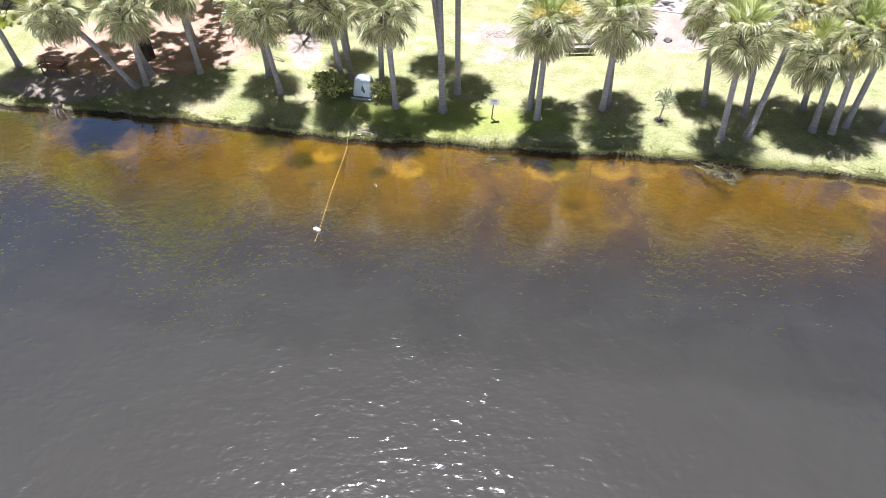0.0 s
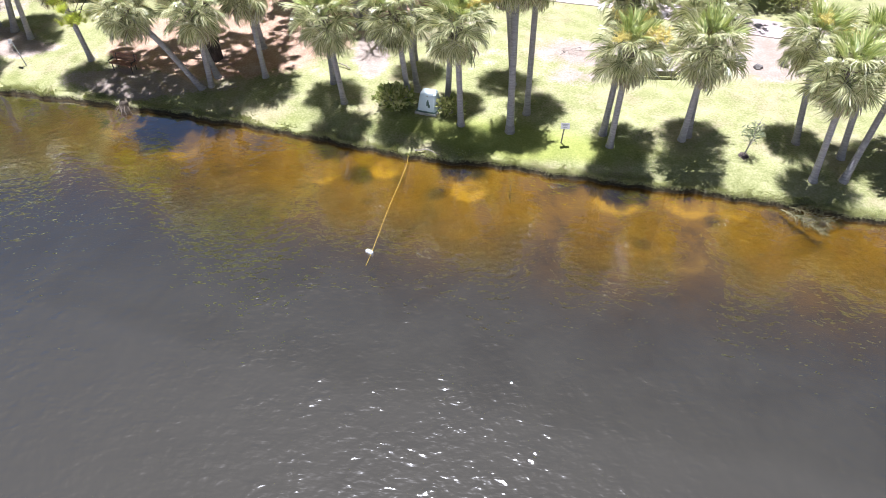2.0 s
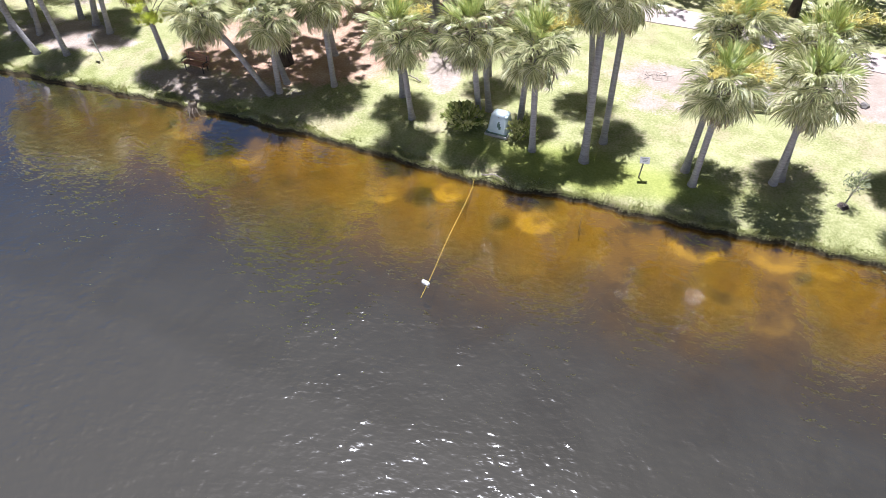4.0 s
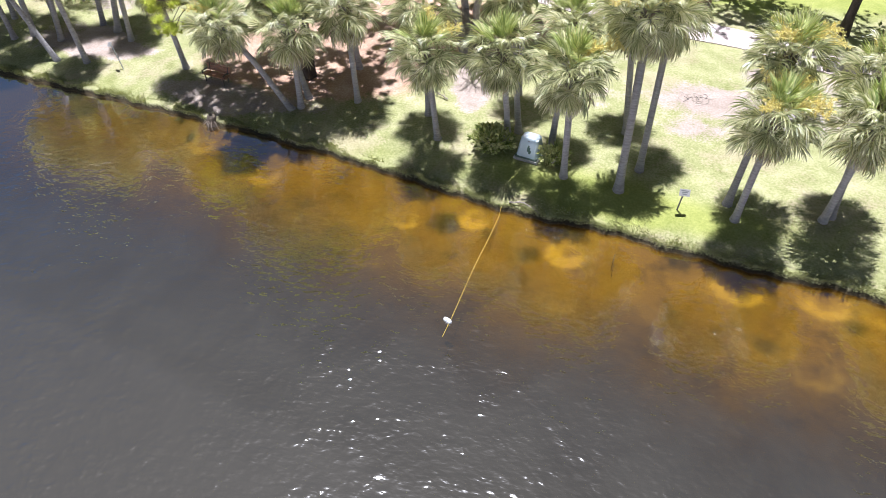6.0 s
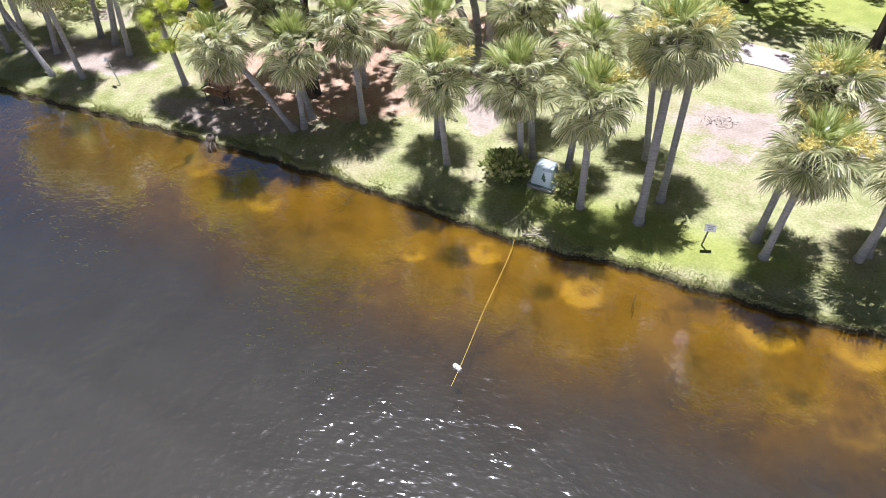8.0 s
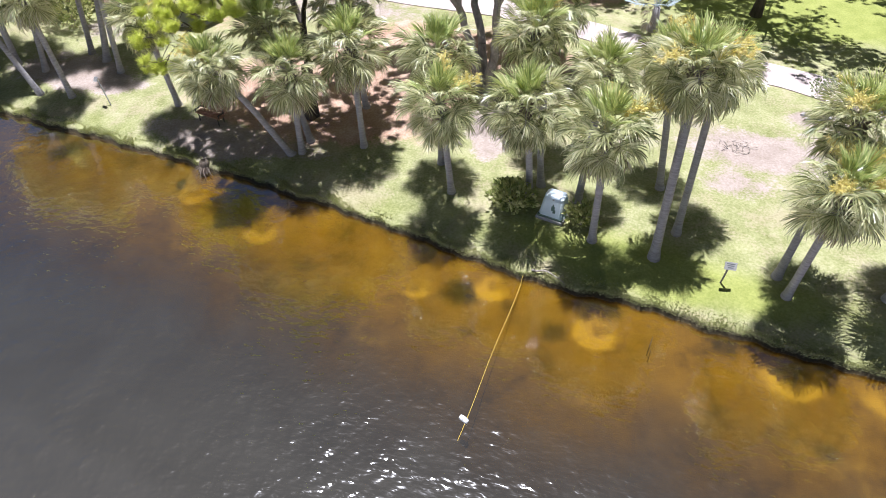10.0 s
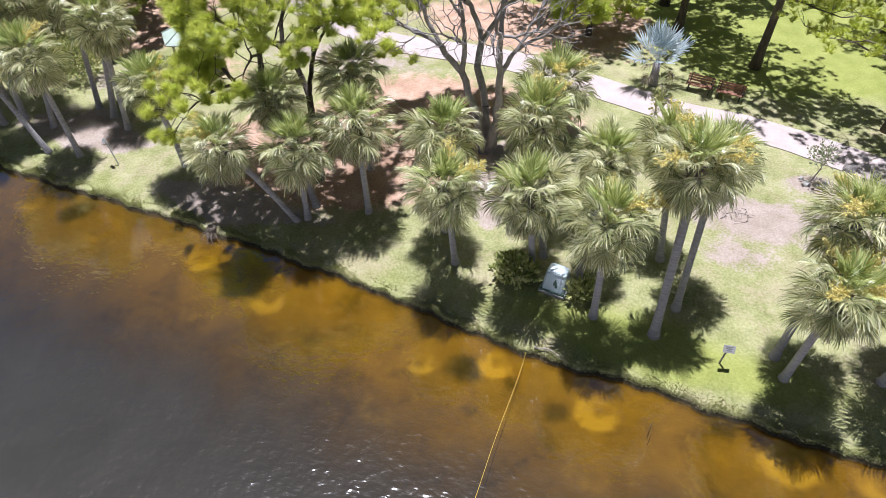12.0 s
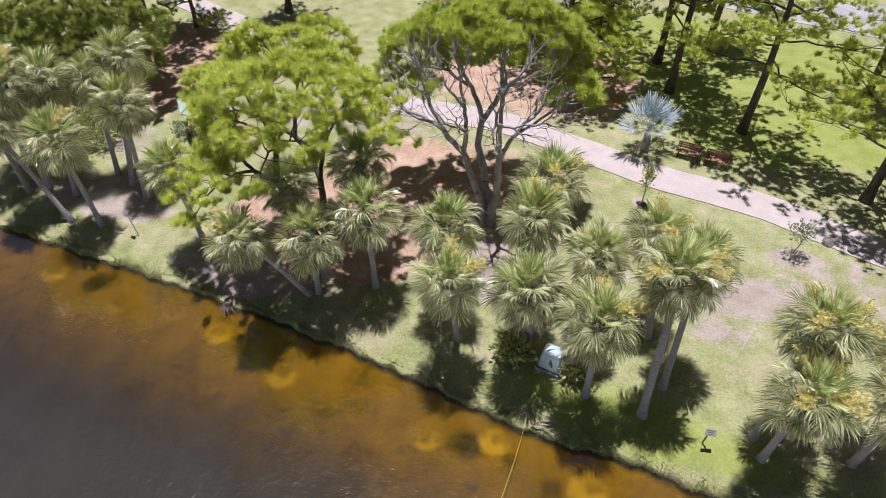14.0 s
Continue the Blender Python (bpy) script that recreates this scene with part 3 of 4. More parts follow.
def palm(base, crown, size=1.0, leaves=50, dry=7, flowers=0, thick=0.15, label="", seed=0, category="palm tree"):
    """A cabbage palm: base and crown's middle in plan, the crown's height above the water."""
    rng = random.Random(1000 + seed)
    bx, by = base
    gz = ground_z(bx, by)
    tree = thing("palm_tree", (bx, by, gz), label or "cabbage palm with a round shaggy green crown and grey trunk", category, "cabbage palms on the lawn")
    top = Vector((crown[0] - bx, crown[1] - by, crown[2] - gz - 0.12 * size))
    path = []
    for u in (0, 0.03, 0.08, 0.2, 0.35, 0.5, 0.65, 0.8, 0.92, 1.0):
        bend = 0.5 * math.sin(math.pi * u) * (0.35 * u)
        path.append(Vector((top.x * (u - bend * 0.6), top.y * (u - bend * 0.6), -0.15 + (top.z + 0.15) * u)))
    t = Shape().tube(path, [thick * k for k in (1.75, 1.45, 1.15, 1.0, 0.97, 0.95, 0.95, 0.97, 1.0, 0.85)], 10)
    piece("trunk", t.mesh("trunk", PALM_BARK, True), tree)
    tip = pose(*top, 0, 0, rng.uniform(0, 360))
    piece("leaf_collar", LEAF_COLLAR, tree, "collar of split dry leaf bases", tip @ Matrix.Scale(thick / 0.17, 4))
    for i in range(leaves):
        u = (i + 0.5) / leaves
        lift = 78 - 143 * u ** 0.9 + rng.uniform(-14, 14)
        me = rng.choice(YOUNG if u < 0.22 else GROWN if u < 0.72 else TIRED)
        k = size * rng.uniform(0.88, 1.1) * (0.9 + 0.1 * u)
        piece("frond", me, tree, "", tip @ pose(0, 0, 0.12 * (1 - u), 0, 0, i * 137.5 + rng.uniform(-9, 9)) @ pose(0, 0, 0, 0, -lift, 0) @ pose(0, 0, 0, rng.uniform(-42, 42)) @ Matrix.Scale(k, 4))
    for i in range(dry):
        piece("dry_frond", rng.choice(DRY), tree, "hanging dry brown fan leaf",
              tip @ pose(0, 0, -0.1, 0, 0, i * 360 / max(dry, 1) + rng.uniform(-20, 20)) @ pose(0, 0, 0, 0, rng.uniform(42, 72), 0) @ Matrix.Scale(size * rng.uniform(0.8, 1.0), 4))
    for i in range(flowers * 2):
        piece("flower_stalk", rng.choice(FLOWER_STALKS), tree, "yellow feathery flower stalk",
              tip @ pose(0, 0, 0.15, 0, 0, 215 + i * 83 + rng.uniform(-35, 35)) @ pose(0, 0, 0, 0, -rng.uniform(20, 55), 0) @ Matrix.Scale(size * rng.uniform(0.85, 1.05), 4))
    return tree


GREY_GREEN = "cabbage palm with grey-green fan leaves above a slim grey trunk"
YELLOWED = "cabbage palm with yellow flower stalks among its fan leaves"
PALMS = [  # base, crown, size, flowers, label
    ((-17.1, 32.9), (-18.9, 30.8, 5.95), 0.93, 1, "cabbage palm leaning towards the water over sandy soil"),
    ((-16.7, 33.1), (-16.1, 32.2, 5.6), 1.04, 0, GREY_GREEN),
    ((-16.6, 34.0), (-18.3, 34.6, 6.3), 0.95, 0, "darker cabbage palm in the shade of a pine"),
    ((-13.9, 34.2), (-14.0, 33.9, 6.2), 1.10, 0, GREY_GREEN),
    ((-15.0, 37.4), (-15.2, 36.6, 7.0), 1.0, 0, GREY_GREEN),
    ((-8.9, 32.1), (-9.1, 30.8, 6.0), 0.98, 1, YELLOWED),
    ((-9.9, 33.9), (-10.0, 33.6, 6.6), 1.02, 0, GREY_GREEN),
    ((-5.5, 32.8), (-5.8, 31.0, 6.3), 1.03, 0, GREY_GREEN),
    ((-5.1, 33.4), (-6.1, 33.6, 8.0), 0.95, 1, YELLOWED),
    ((-5.8, 37.0), (-5.8, 36.4, 8.0), 1.0, 1, YELLOWED),
    ((-3.4, 32.6), (-3.2, 33.1, 6.9), 0.9, 0, GREY_GREEN),
    ((-2.5, 30.6), (-2.75, 29.9, 6.4), 1.05, 1, YELLOWED),
    ((0.0, 30.3), (-0.25, 31.2, 8.5), 1.0, 2, "tall cabbage palm with orange flower stalks and a bare grey trunk"),
    ((0.8, 31.9), (0.75, 33.3, 7.6), 0.95, 0, "tall cabbage palm with a bare grey trunk"),
    ((0.0, 34.6), (-0.8, 35.6, 6.6), 0.95, 1, YELLOWED),
    ((4.6, 30.4), (5.0, 30.9, 7.6), 0.98, 2, YELLOWED),
    ((4.9, 29.5), (4.8, 28.7, 6.2), 1.0, 3, YELLOWED),
    ((8.4, 30.2), (8.2, 29.3, 6.2), 1.04, 0, "cabbage palm of two close trunks with a broad grey-green crown"),
    ((8.75, 30.5), (8.5, 31.4, 7.0), 1.0, 1, YELLOWED),
    ((13.9, 30.5), (13.3, 31.4, 5.9), 1.0, 1, YELLOWED),
    ((14.0, 27.8), (13.6, 28.0, 6.0), 1.05, 0, GREY_GREEN),
    ((15.7, 29.5), (15.2, 30.2, 6.2), 0.95, 0, GREY_GREEN),
    ((15.3, 27.8), (17.3, 30.6, 5.9), 0.95, 1, YELLOWED),
    ((18.9, 30.0), (17.6, 28.6, 4.9), 1.05, 2, YELLOWED),
    ((18.7, 28.2), (19.3, 30.0, 6.6), 0.95, 0, GREY_GREEN),
    ((19.6, 28.0), (19.3, 28.4, 5.8), 1.0, 1, YELLOWED),
    ((20.4, 28.4), (21.4, 29.6, 6.8), 1.0, 0, GREY_GREEN),
    ((22.1, 28.1), (23.0, 28.4, 6.0), 1.0, 0, GREY_GREEN),
    ((-24.8, 35.2), (-24.8, 34.4, 6.1), 0.92, 1, "cabbage palm beside a wooden bench and worn sand"),
    ((-31.0, 34.5), (-31.6, 34.5, 6.5), 1.08, 1, "cabbage palm with tan dry leaves near the shore"),
    ((-33.0, 34.4), (-36.0, 34.6, 6.6), 1.0, 1, "cabbage palm leaning far over the grass"),
    ((-34.3, 36.4), (-34.6, 38.0, 7.7), 1.05, 0, GREY_GREEN),
    ((-33.0, 38.8), (-32.6, 39.4, 7.4), 1.0, 0, GREY_GREEN),
    ((-31.5, 38.2), (-31.4, 40.3, 8.4), 1.1, 0, GREY_GREEN),
    ((-29.8, 37.2), (-29.9, 38.0, 7.0), 1.05, 0, GREY_GREEN),
    ((-37.3, 35.9), (-38.6, 36.6, 7.0), 1.05, 0, GREY_GREEN),
    ((-39.0, 38.0), (-39.4, 38.6, 7.6), 1.05, 0, GREY_GREEN),
    ((-36.2, 38.4), (-36.6, 38.8, 5.6), 1.05, 1, YELLOWED),
    ((-36.4, 36.6), (-35.6, 36.2, 8.2), 1.05, 2, YELLOWED),
]
for index, (b, c, k, fl, text) in enumerate(PALMS):
    palm(b, c, k, label=text, flowers=fl, seed=index, thick=0.175 if c[2] > 8 else 0.15, dry=12 if index in (12, 13, 29) else 8)


# ---- pines and other trees ----
def tuft_block(count, rng, spread_of=0.75, wide=0.02):
    """One clump of needles about the origin that opens along z: a vertex array and triangles."""
    v, f = [], []
    for i in range(count):
        a, h = i * 2.39996, rng.uniform(0.15, 1.0)
        d = Vector((math.cos(a) * spread_of, math.sin(a) * spread_of, h * 1.1)).normalized()
        ln = rng.uniform(0.75, 1.0)
        w = d.cross(Vector((rng.uniform(-1, 1), rng.uniform(-1, 1), rng.uniform(-1, 1)))).normalized() * wide
        o = Vector((0, 0, -0.25 + 0.45 * rng.random()))
        k = len(v)
        v += [tuple(o - w), tuple(o + w), tuple(o + d * ln)]
        f.append((k, k + 1, k + 2))
    return np.array(v), np.array(f)


tuft_rng = random.Random(11)
TUFTS = [tuft_block(110, tuft_rng, 0.8, 0.017) for _ in range(3)]
FAR_TUFTS = [tuft_block(56, tuft_rng, 0.85, 0.032) for _ in range(3)]


def needles(name, tufts, material, blocks=TUFTS):
    """Clumps of needles, as rows of place, direction and size, in one mesh."""
    vs, fs, n = [], [], 0
    for i, (p, d, k) in enumerate(tufts):
        v, f = blocks[i % 3]
        m = np.array((Vector(d).to_track_quat("Z", "Y").to_matrix() @ Euler((0, 0, i * 1.7)).to_matrix()))
        vs.append(v @ m.T * k + np.array(p))
        fs.append(f + n)
        n += len(v)
    return mesh(name, np.concatenate(vs), np.concatenate(fs), material)


def limb(s, a, b, r0, r1, rng, sag=0.0, sides=6, n=5):
    side = rng.uniform(-0.12, 0.12)
    pts = bow(a, b, sag, n, side)
    for p in pts[1:-1]:
        p += Vector((rng.uniform(-1, 1), rng.uniform(-1, 1), rng.uniform(-1, 1))) * (b - a).length * 0.025
    s.tube(pts, list(np.linspace(r0, r1, n)), sides, False)
    return pts


def branching(s, start, tips, thin, rng):
    """Limbs that divide again and again from start until each reaches one of the tips."""
    n = len(tips)
    width = thin * n ** 0.46
    if n == 1:
        limb(s, start, tips[0], thin, thin * 0.5, rng, rng.uniform(-0.12, 0.16) * (tips[0] - start).length, 4, 5)
        return
    middle = sum(tips, Vector()) / n
    node = start.lerp(middle, rng.uniform(0.30, 0.42) if n > 3 else 0.5)
    node += Vector((rng.uniform(-1, 1), rng.uniform(-1, 1), rng.uniform(-0.7, 0.5))) * 0.09 * (middle - start).length
    limb(s, start, node, width, width * 0.86, rng, rng.uniform(-0.05, 0.07) * (node - start).length, 8 if n > 40 else 6 if n > 8 else 4, 6 if n > 8 else 4)
    rows = np.array([tuple((t - node).normalized()) for t in tips])
    axis = np.linalg.svd(rows - rows.mean(0), full_matrices=False)[2][0]
    order = np.argsort(rows @ axis)
    cut = min(n - 1, max(1, int(round(n * rng.uniform(0.32, 0.68)))))
    for part in (order[:cut], order[cut:]):
        branching(s, node, [tips[k] for k in part], thin, rng)


def dome_pine(base, middle, radii, stems, label, seed, material=NEEDLE, bark=GREY_BARK, low=(), puffs=330, bare=0, rim=-0.08, open_side=2.0, clumps=6, size=0.44, thin=0.013, ragged=0.42, fill=0.0):
    """A spreading pine: forking stems, bare inner boughs and an umbrella of needle puffs. middle, radii: the dome; low: middles of low sprays;
    open_side: how far round to the water's side the dome has lost its needles, so that its dead boughs show."""
    rng = random.Random(seed)
    gz = ground_z(*base)
    tree = thing("pine_tree", (*base, gz), label, "pine tree")
    o = Vector((*base, gz))
    c = Vector(middle) - o
    wood, boughs, ends, dead = Shape(), Shape(), [], []
    for k in range(puffs):
        a, u = k * 2.39996, (k + 0.5) / puffs
        z = 1 - (1 - rim) * u
        h = math.sqrt(max(0.0, 1 - z * z))
        wob = 0.90 + 0.30 * noise.noise(Vector((math.cos(a) * h * 2.2, math.sin(a) * h * 2.2, z * 2 + seed))) - (fill * rng.random() if rng.random() < 0.4 else 0)
        tip = c + Vector((math.cos(a) * radii[0] * h, math.sin(a) * radii[1] * h, radii[2] * z)) * wob
        if noise.noise(tip * 0.8 + Vector((seed, 0, 0))) > ragged or (z < 0.9 and -math.sin(a) * h > open_side + 0.25 * noise.noise(tip)):
            if rng.random() < 0.5:
                dead.append(tip)
            continue
        ends.append((tip, (tip - c).normalized()))
    for point in low:
        for _ in range(6):
            e = Vector(point) - o + Vector((rng.gauss(0, 0.6), rng.gauss(0, 0.6), rng.gauss(0, 0.3)))
            ends.append((e, Vector((0, -0.1, 1))))
    for _ in range(bare):
        a, z = rng.uniform(-2.9, -0.2), rng.uniform(-0.25, 0.8)
        h = math.sqrt(1 - z * z) * rng.uniform(0.45, 0.95)
        dead.append(c + Vector((math.cos(a) * radii[0] * h, math.sin(a) * radii[1] * h, radii[2] * z)))
    tips = [t for t, _ in ends] + dead
    tips.sort(key=lambda t: math.atan2(t.y - c.y, t.x - c.x))
    share = len(tips) // stems + 1
    for i in range(stems):
        mine = tips[i * share:(i + 1) * share]
        way = sum(mine, Vector()) / len(mine)
        foot = Vector((way.x, way.y, 0)).normalized() * 0.16
        width = thin * len(mine) ** 0.46
        node = foot + Vector((way.x * 0.16, way.y * 0.16, way.z * 0.26)) + Vector((rng.uniform(-0.2, 0.2), rng.uniform(-0.2, 0.2), 0))
        limb(wood, foot + Vector((0, 0, -0.2)), node, width * 1.35, width * 1.05, rng, 0, 9, 7)
        branching(boughs, node, mine, thin, rng)
    tufts = []
    for tip, way in ends:
        for k in range(clumps):
            p = tip + Vector((rng.gauss(0, 1), rng.gauss(0, 1), rng.gauss(0, 0.5))) * 0.14
            d = way * 0.5 + Vector((rng.uniform(-0.5, 0.5), rng.uniform(-0.5, 0.5), 0.75))
            tufts.append((tuple(p), d.normalized(), size * rng.uniform(0.8, 1.2)))
    piece("trunk", wood.mesh("trunk", bark, True), tree)
    piece("limb_frame", boughs.mesh("limb_frame", bark, True), tree)
    piece("crown", needles("crown", tufts, material), tree)
    return tree


dome_pine((-17.2, 35.9), (-19.0, 36.6, 9.2), (4.5, 4.5, 3.8), 2, "umbrella-shaped pine with bright green clumps of needles", 21, bark=PINE_BARK, puffs=400, rim=0.0, bare=40, fill=0.30, thin=0.015, ragged=0.24, clumps=5,
          low=[(-24.0, 37.7, 8.0), (-22.9, 36.5, 6.2), (-22.7, 33.8, 6.3), (-22.8, 32.5, 5.5), (-23.3, 32.9, 4.6), (-20.9, 33.2, 7.9), (-18.4, 31.9, 7.8), (-19.7, 32.6, 7.9), (-21.8, 34.6, 7.2),
               (-16.4, 34.4, 9.0), (-14.7, 38.4, 9.6), (-13.3, 36.4, 9.2), (-14.0, 37.4, 9.6), (-23.4, 36.9, 7.0), (-21.8, 33.4, 6.6), (-15.6, 37.2, 9.8), (-22.6, 35.2, 7.4), (-23.6, 35.4, 6.2), (-20.4, 34.2, 8.4), (-24.2, 36.3, 6.4)])
dome_pine((-9.5, 40.5), (-10.6, 42.6, 8.1), (6.3, 5.7, 5.0), 3, "wide pine of several grey stems with many bare inner branches", 22, puffs=1000, rim=-0.12, open_side=0.0, bare=420, fill=0.3, thin=0.0135, bark=SHADED_STEM_BARK,
          low=[(-15.0, 41.0, 8.0), (-14.2, 42.6, 8.2), (-13.4, 41.4, 8.8), (-14.6, 39.8, 6.6)])


def tall_pine(base, height, lean, spread_of, first, label, seed, material=DEEP_NEEDLE, thick=0.3, boughs_of=20, clumps=4, blocks=FAR_TUFTS):
    """A tall pine with a straight dark trunk, crooked side boughs and loose plates of needles."""
    rng = random.Random(seed)
    gz = ground_z(*base)
    tree = thing("pine_tree", (*base, gz), label, "pine tree")
    top = Vector((lean[0], lean[1], height))
    wood, boughs, tufts = Shape(), Shape(), []
    spine = [Vector((top.x * u + 0.12 * math.sin(u * 6 + seed), top.y * u + 0.12 * math.sin(u * 5), -0.2 + height * u)) for u in np.linspace(0, 1, 12)]
    wood.tube(spine, [thick * (1.45 if i == 0 else 1.0 - 0.075 * i) for i in range(12)], 10)
    for i in range(boughs_of):
        u = first + (1 - first) * (i + 0.3) / boughs_of
        j = min(10, int(u * 11))
        p = spine[j].lerp(spine[j + 1], u * 11 - j)
        a = i * 2.4 + rng.uniform(-0.5, 0.5)
        ln = spread_of * (1.0 - 0.55 * ((u - first) / (1 - first)) ** 1.5) * rng.uniform(0.7, 1.15)
        e = p + Vector((math.cos(a) * ln, math.sin(a) * ln, ln * rng.uniform(-0.05, 0.35)))
        ps = limb(boughs, p, e, 0.075, 0.02, rng, rng.uniform(-0.5, 0.3), 5, 8)
        for q in ps[3:]:
            for _ in range(3):
                g = q + Vector((rng.uniform(-1, 1), rng.uniform(-1, 1), rng.uniform(-0.2, 0.5))) * (0.45 + 0.14 * ln)
                limb(boughs, q, g, 0.02, 0.007, rng, 0, 4, 3)
                for _ in range(clumps):
                    tufts.append((tuple(g + Vector((rng.gauss(0, 1), rng.gauss(0, 1), rng.gauss(0, 0.5))) * 0.22),
                                  Vector((rng.uniform(-0.6, 0.6), rng.uniform(-0.6, 0.6), 1)).normalized(), 0.38 * rng.uniform(0.8, 1.2)))
    piece("trunk", wood.mesh("trunk", PINE_BARK, True), tree)
    piece("limb_frame", boughs.mesh("limb_frame", PINE_BARK, True), tree)
    piece("crown", needles("crown", tufts, material, blocks), tree)
    return tree


LOOSE = "tall slash pine with a dark straight trunk and loose needle plates"
tall_pine((5.1, 54.5), 15.5, (-0.1, -0.9), 6.3, 0.30, LOOSE, 31, NEEDLE, boughs_of=24)
tall_pine((-1.0, 63.2), 16.0, (0.2, 0.2), 4.8, 0.30, LOOSE, 32, NEEDLE)
tall_pine((0.0, 58.6), 15.0, (0.6, 0.0), 5.0, 0.28, LOOSE, 33, NEEDLE)
tall_pine((11.8, 48.7), 14.0, (1.0, 0.0), 6.0, 0.22, LOOSE, 34, NEEDLE, boughs_of=26)
dome_pine((-40.0, 47.6), (-40.4, 47.0, 5.6), (6.4, 4.6, 4.0), 2, "dense dark pine beyond the palms", 23, DEEP_NEEDLE, PINE_BARK, puffs=620, rim=-0.6, bare=20, fill=0.5)
tall_pine((-48.0, 55.0), 14.5, (0.5, -0.5), 5.4, 0.30, "dense dark pine beyond the palms", 35, DEEP_NEEDLE, 0.36, 26)
tall_pine((-5.8, 56.5), 9.0, (0.2, 0.0), 3.8, 0.2, "young pine with bright loose needles beside the footpath", 42, NEEDLE, 0.2)
tall_pine((3.0, 67.0), 13.0, (0.0, 0.3), 4.6, 0.3, LOOSE, 43)
# added to shade the ground behind; its crown stands mostly out of view
tall_pine((-8.0, 59.5), 13.0, (0.0, 0.3), 6.0, 0.3, LOOSE, 44)
tall_pine((-39.6, 58.6), 8.5, (0.2, -0.3), 3.4, 0.2, "dense dark pine beyond the palms", 45, DEEP_NEEDLE, 0.2, 22)
tall_pine((-33.0, 63.5), 13.0, (0.3, 0.0), 4.0, 0.50, LOOSE, 36)
tall_pine((-14.0, 66.0), 14.0, (0.0, 0.0), 4.6, 0.35, LOOSE, 37)
tall_pine((-8.0, 70.0), 14.0, (0.0, 0.0), 4.6, 0.35, LOOSE, 38)
tall_pine((14.0, 62.0), 14.0, (0.0, 0.0), 4.2, 0.45, LOOSE, 39, NEEDLE)
# unseen crown, set here to throw dapples over the left-hand straw
tall_pine((-39.5, 53.0), 13.0, (0.0, 0.0), 5.5, 0.45, "dense dark pine beyond the palms", 40)
tall_pine((20.0, 52.0), 12.0, (0.0, 0.0), 4.5, 0.25, LOOSE, 41)


# ---- smaller plants ----
def silver_palm(base, height, label):
    """A squat palm with stiff silver-blue fans."""
    rng = random.Random(51)
    gz = ground_z(*base)
    tree = thing("silver_palm", (*base, gz), label, "palm tree")
    piece("trunk", Shape().tube([(0, 0, -0.1), (0, 0, 0.3), (0.02, 0, height * 0.55), (0, 0, height)], [0.36, 0.28, 0.24, 0.2], 10).mesh("trunk", PALM_BARK, True), tree)
    fans = [frond_mesh("frond", SILVER, rng, 0.85, 1.2, 0.05, 80, 16, 0.1, 1.2) for _ in range(2)]
    for i in range(13):
        u = (i + 0.5) / 13
        piece("frond", rng.choice(fans), tree, "", pose(0, 0, height, 0, 0, i * 137.5) @ pose(0, 0, 0, 0, -(82 - 68 * u + rng.uniform(-5, 5)), 0) @ pose(0, 0, 0, rng.uniform(-25, 25)) @ Matrix.Scale(rng.uniform(1.1, 1.3), 4))
    for i in range(3):
        piece("dry_frond", rng.choice(DRY), tree, "hanging dry brown fan leaf", pose(0, 0, height - 0.1, 0, 0, i * 121) @ pose(0, 0, 0, 0, 25 + 5 * (i % 3), 0) @ Matrix.Scale(0.9, 4))
    return tree


silver_palm((-1.2, 50.5), 1.5, "squat silver-blue fan palm beside the footpath")


def leaf_cloud(count, radii, size, rng, lift=0.0, hollow=0.45):
    """Loose small leaves through a rounded space."""
    s = Shape()
    for _ in range(count):
        d = Vector((rng.gauss(0, 1), rng.gauss(0, 1), rng.gauss(0, 1))).normalized() * rng.uniform(hollow, 1.0)
        d *= 0.85 + 0.3 * noise.noise(d * 2.2 + Vector((lift, 0, 0)))
        p = Vector((d.x * radii[0], d.y * radii[1], d.z * radii[2] + lift))
        out = (d + Vector((rng.uniform(-0.6, 0.6), rng.uniform(-0.6, 0.6), rng.uniform(0.0, 0.8)))).normalized()
        across = out.cross(Vector((rng.uniform(-1, 1), rng.uniform(-1, 1), 0.3))).normalized()
        k = size * rng.uniform(0.6, 1.2)
        up = out.cross(across) * 0.15 * k
        s.add([tuple(p), tuple(p + out * 0.5 * k + across * 0.3 * k + up), tuple(p + out * k), tuple(p + out * 0.5 * k - across * 0.3 * k + up)], [(0, 1, 2), (0, 2, 3)])
    return s


def bush(name, place, radii, count, size, material, label, seed, stems=6, category="shrub"):
    rng = random.Random(seed)
    x, y = place
    ob = thing(name, (x, y, ground_z(x, y)), label, category)
    s = Shape()
    for i in range(stems):
        a = i * 2.4
        e = Vector((math.cos(a) * radii[0] * 0.6, math.sin(a) * radii[1] * 0.6, radii[2] * rng.uniform(0.8, 1.4)))
        limb(s, Vector((0, 0, -0.08)), e, 0.03, 0.008, rng, 0.05, 5, 4)
    piece("stem_frame", s.mesh("stem_frame", GREY_BARK), ob)
    piece("foliage", leaf_cloud(count, radii, size, rng, radii[2] * 0.9).mesh("foliage", material), ob)
    return ob


bush("shrub", (-6.1, 31.7), (1.15, 0.95, 0.7), 520, 0.30, BUSH, "glossy broad-leaved shrub beside the pale box", 61)
bush("shrub", (-3.1, 31.4), (0.75, 0.7, 0.55), 300, 0.28, BUSH, "glossy broad-leaved shrub below a palm", 62)
bush("shrub", (-36.5, 41.5), (2.2, 1.8, 1.5), 1500, 0.25, BUSH, "dark dense shrub behind the palms", 63)
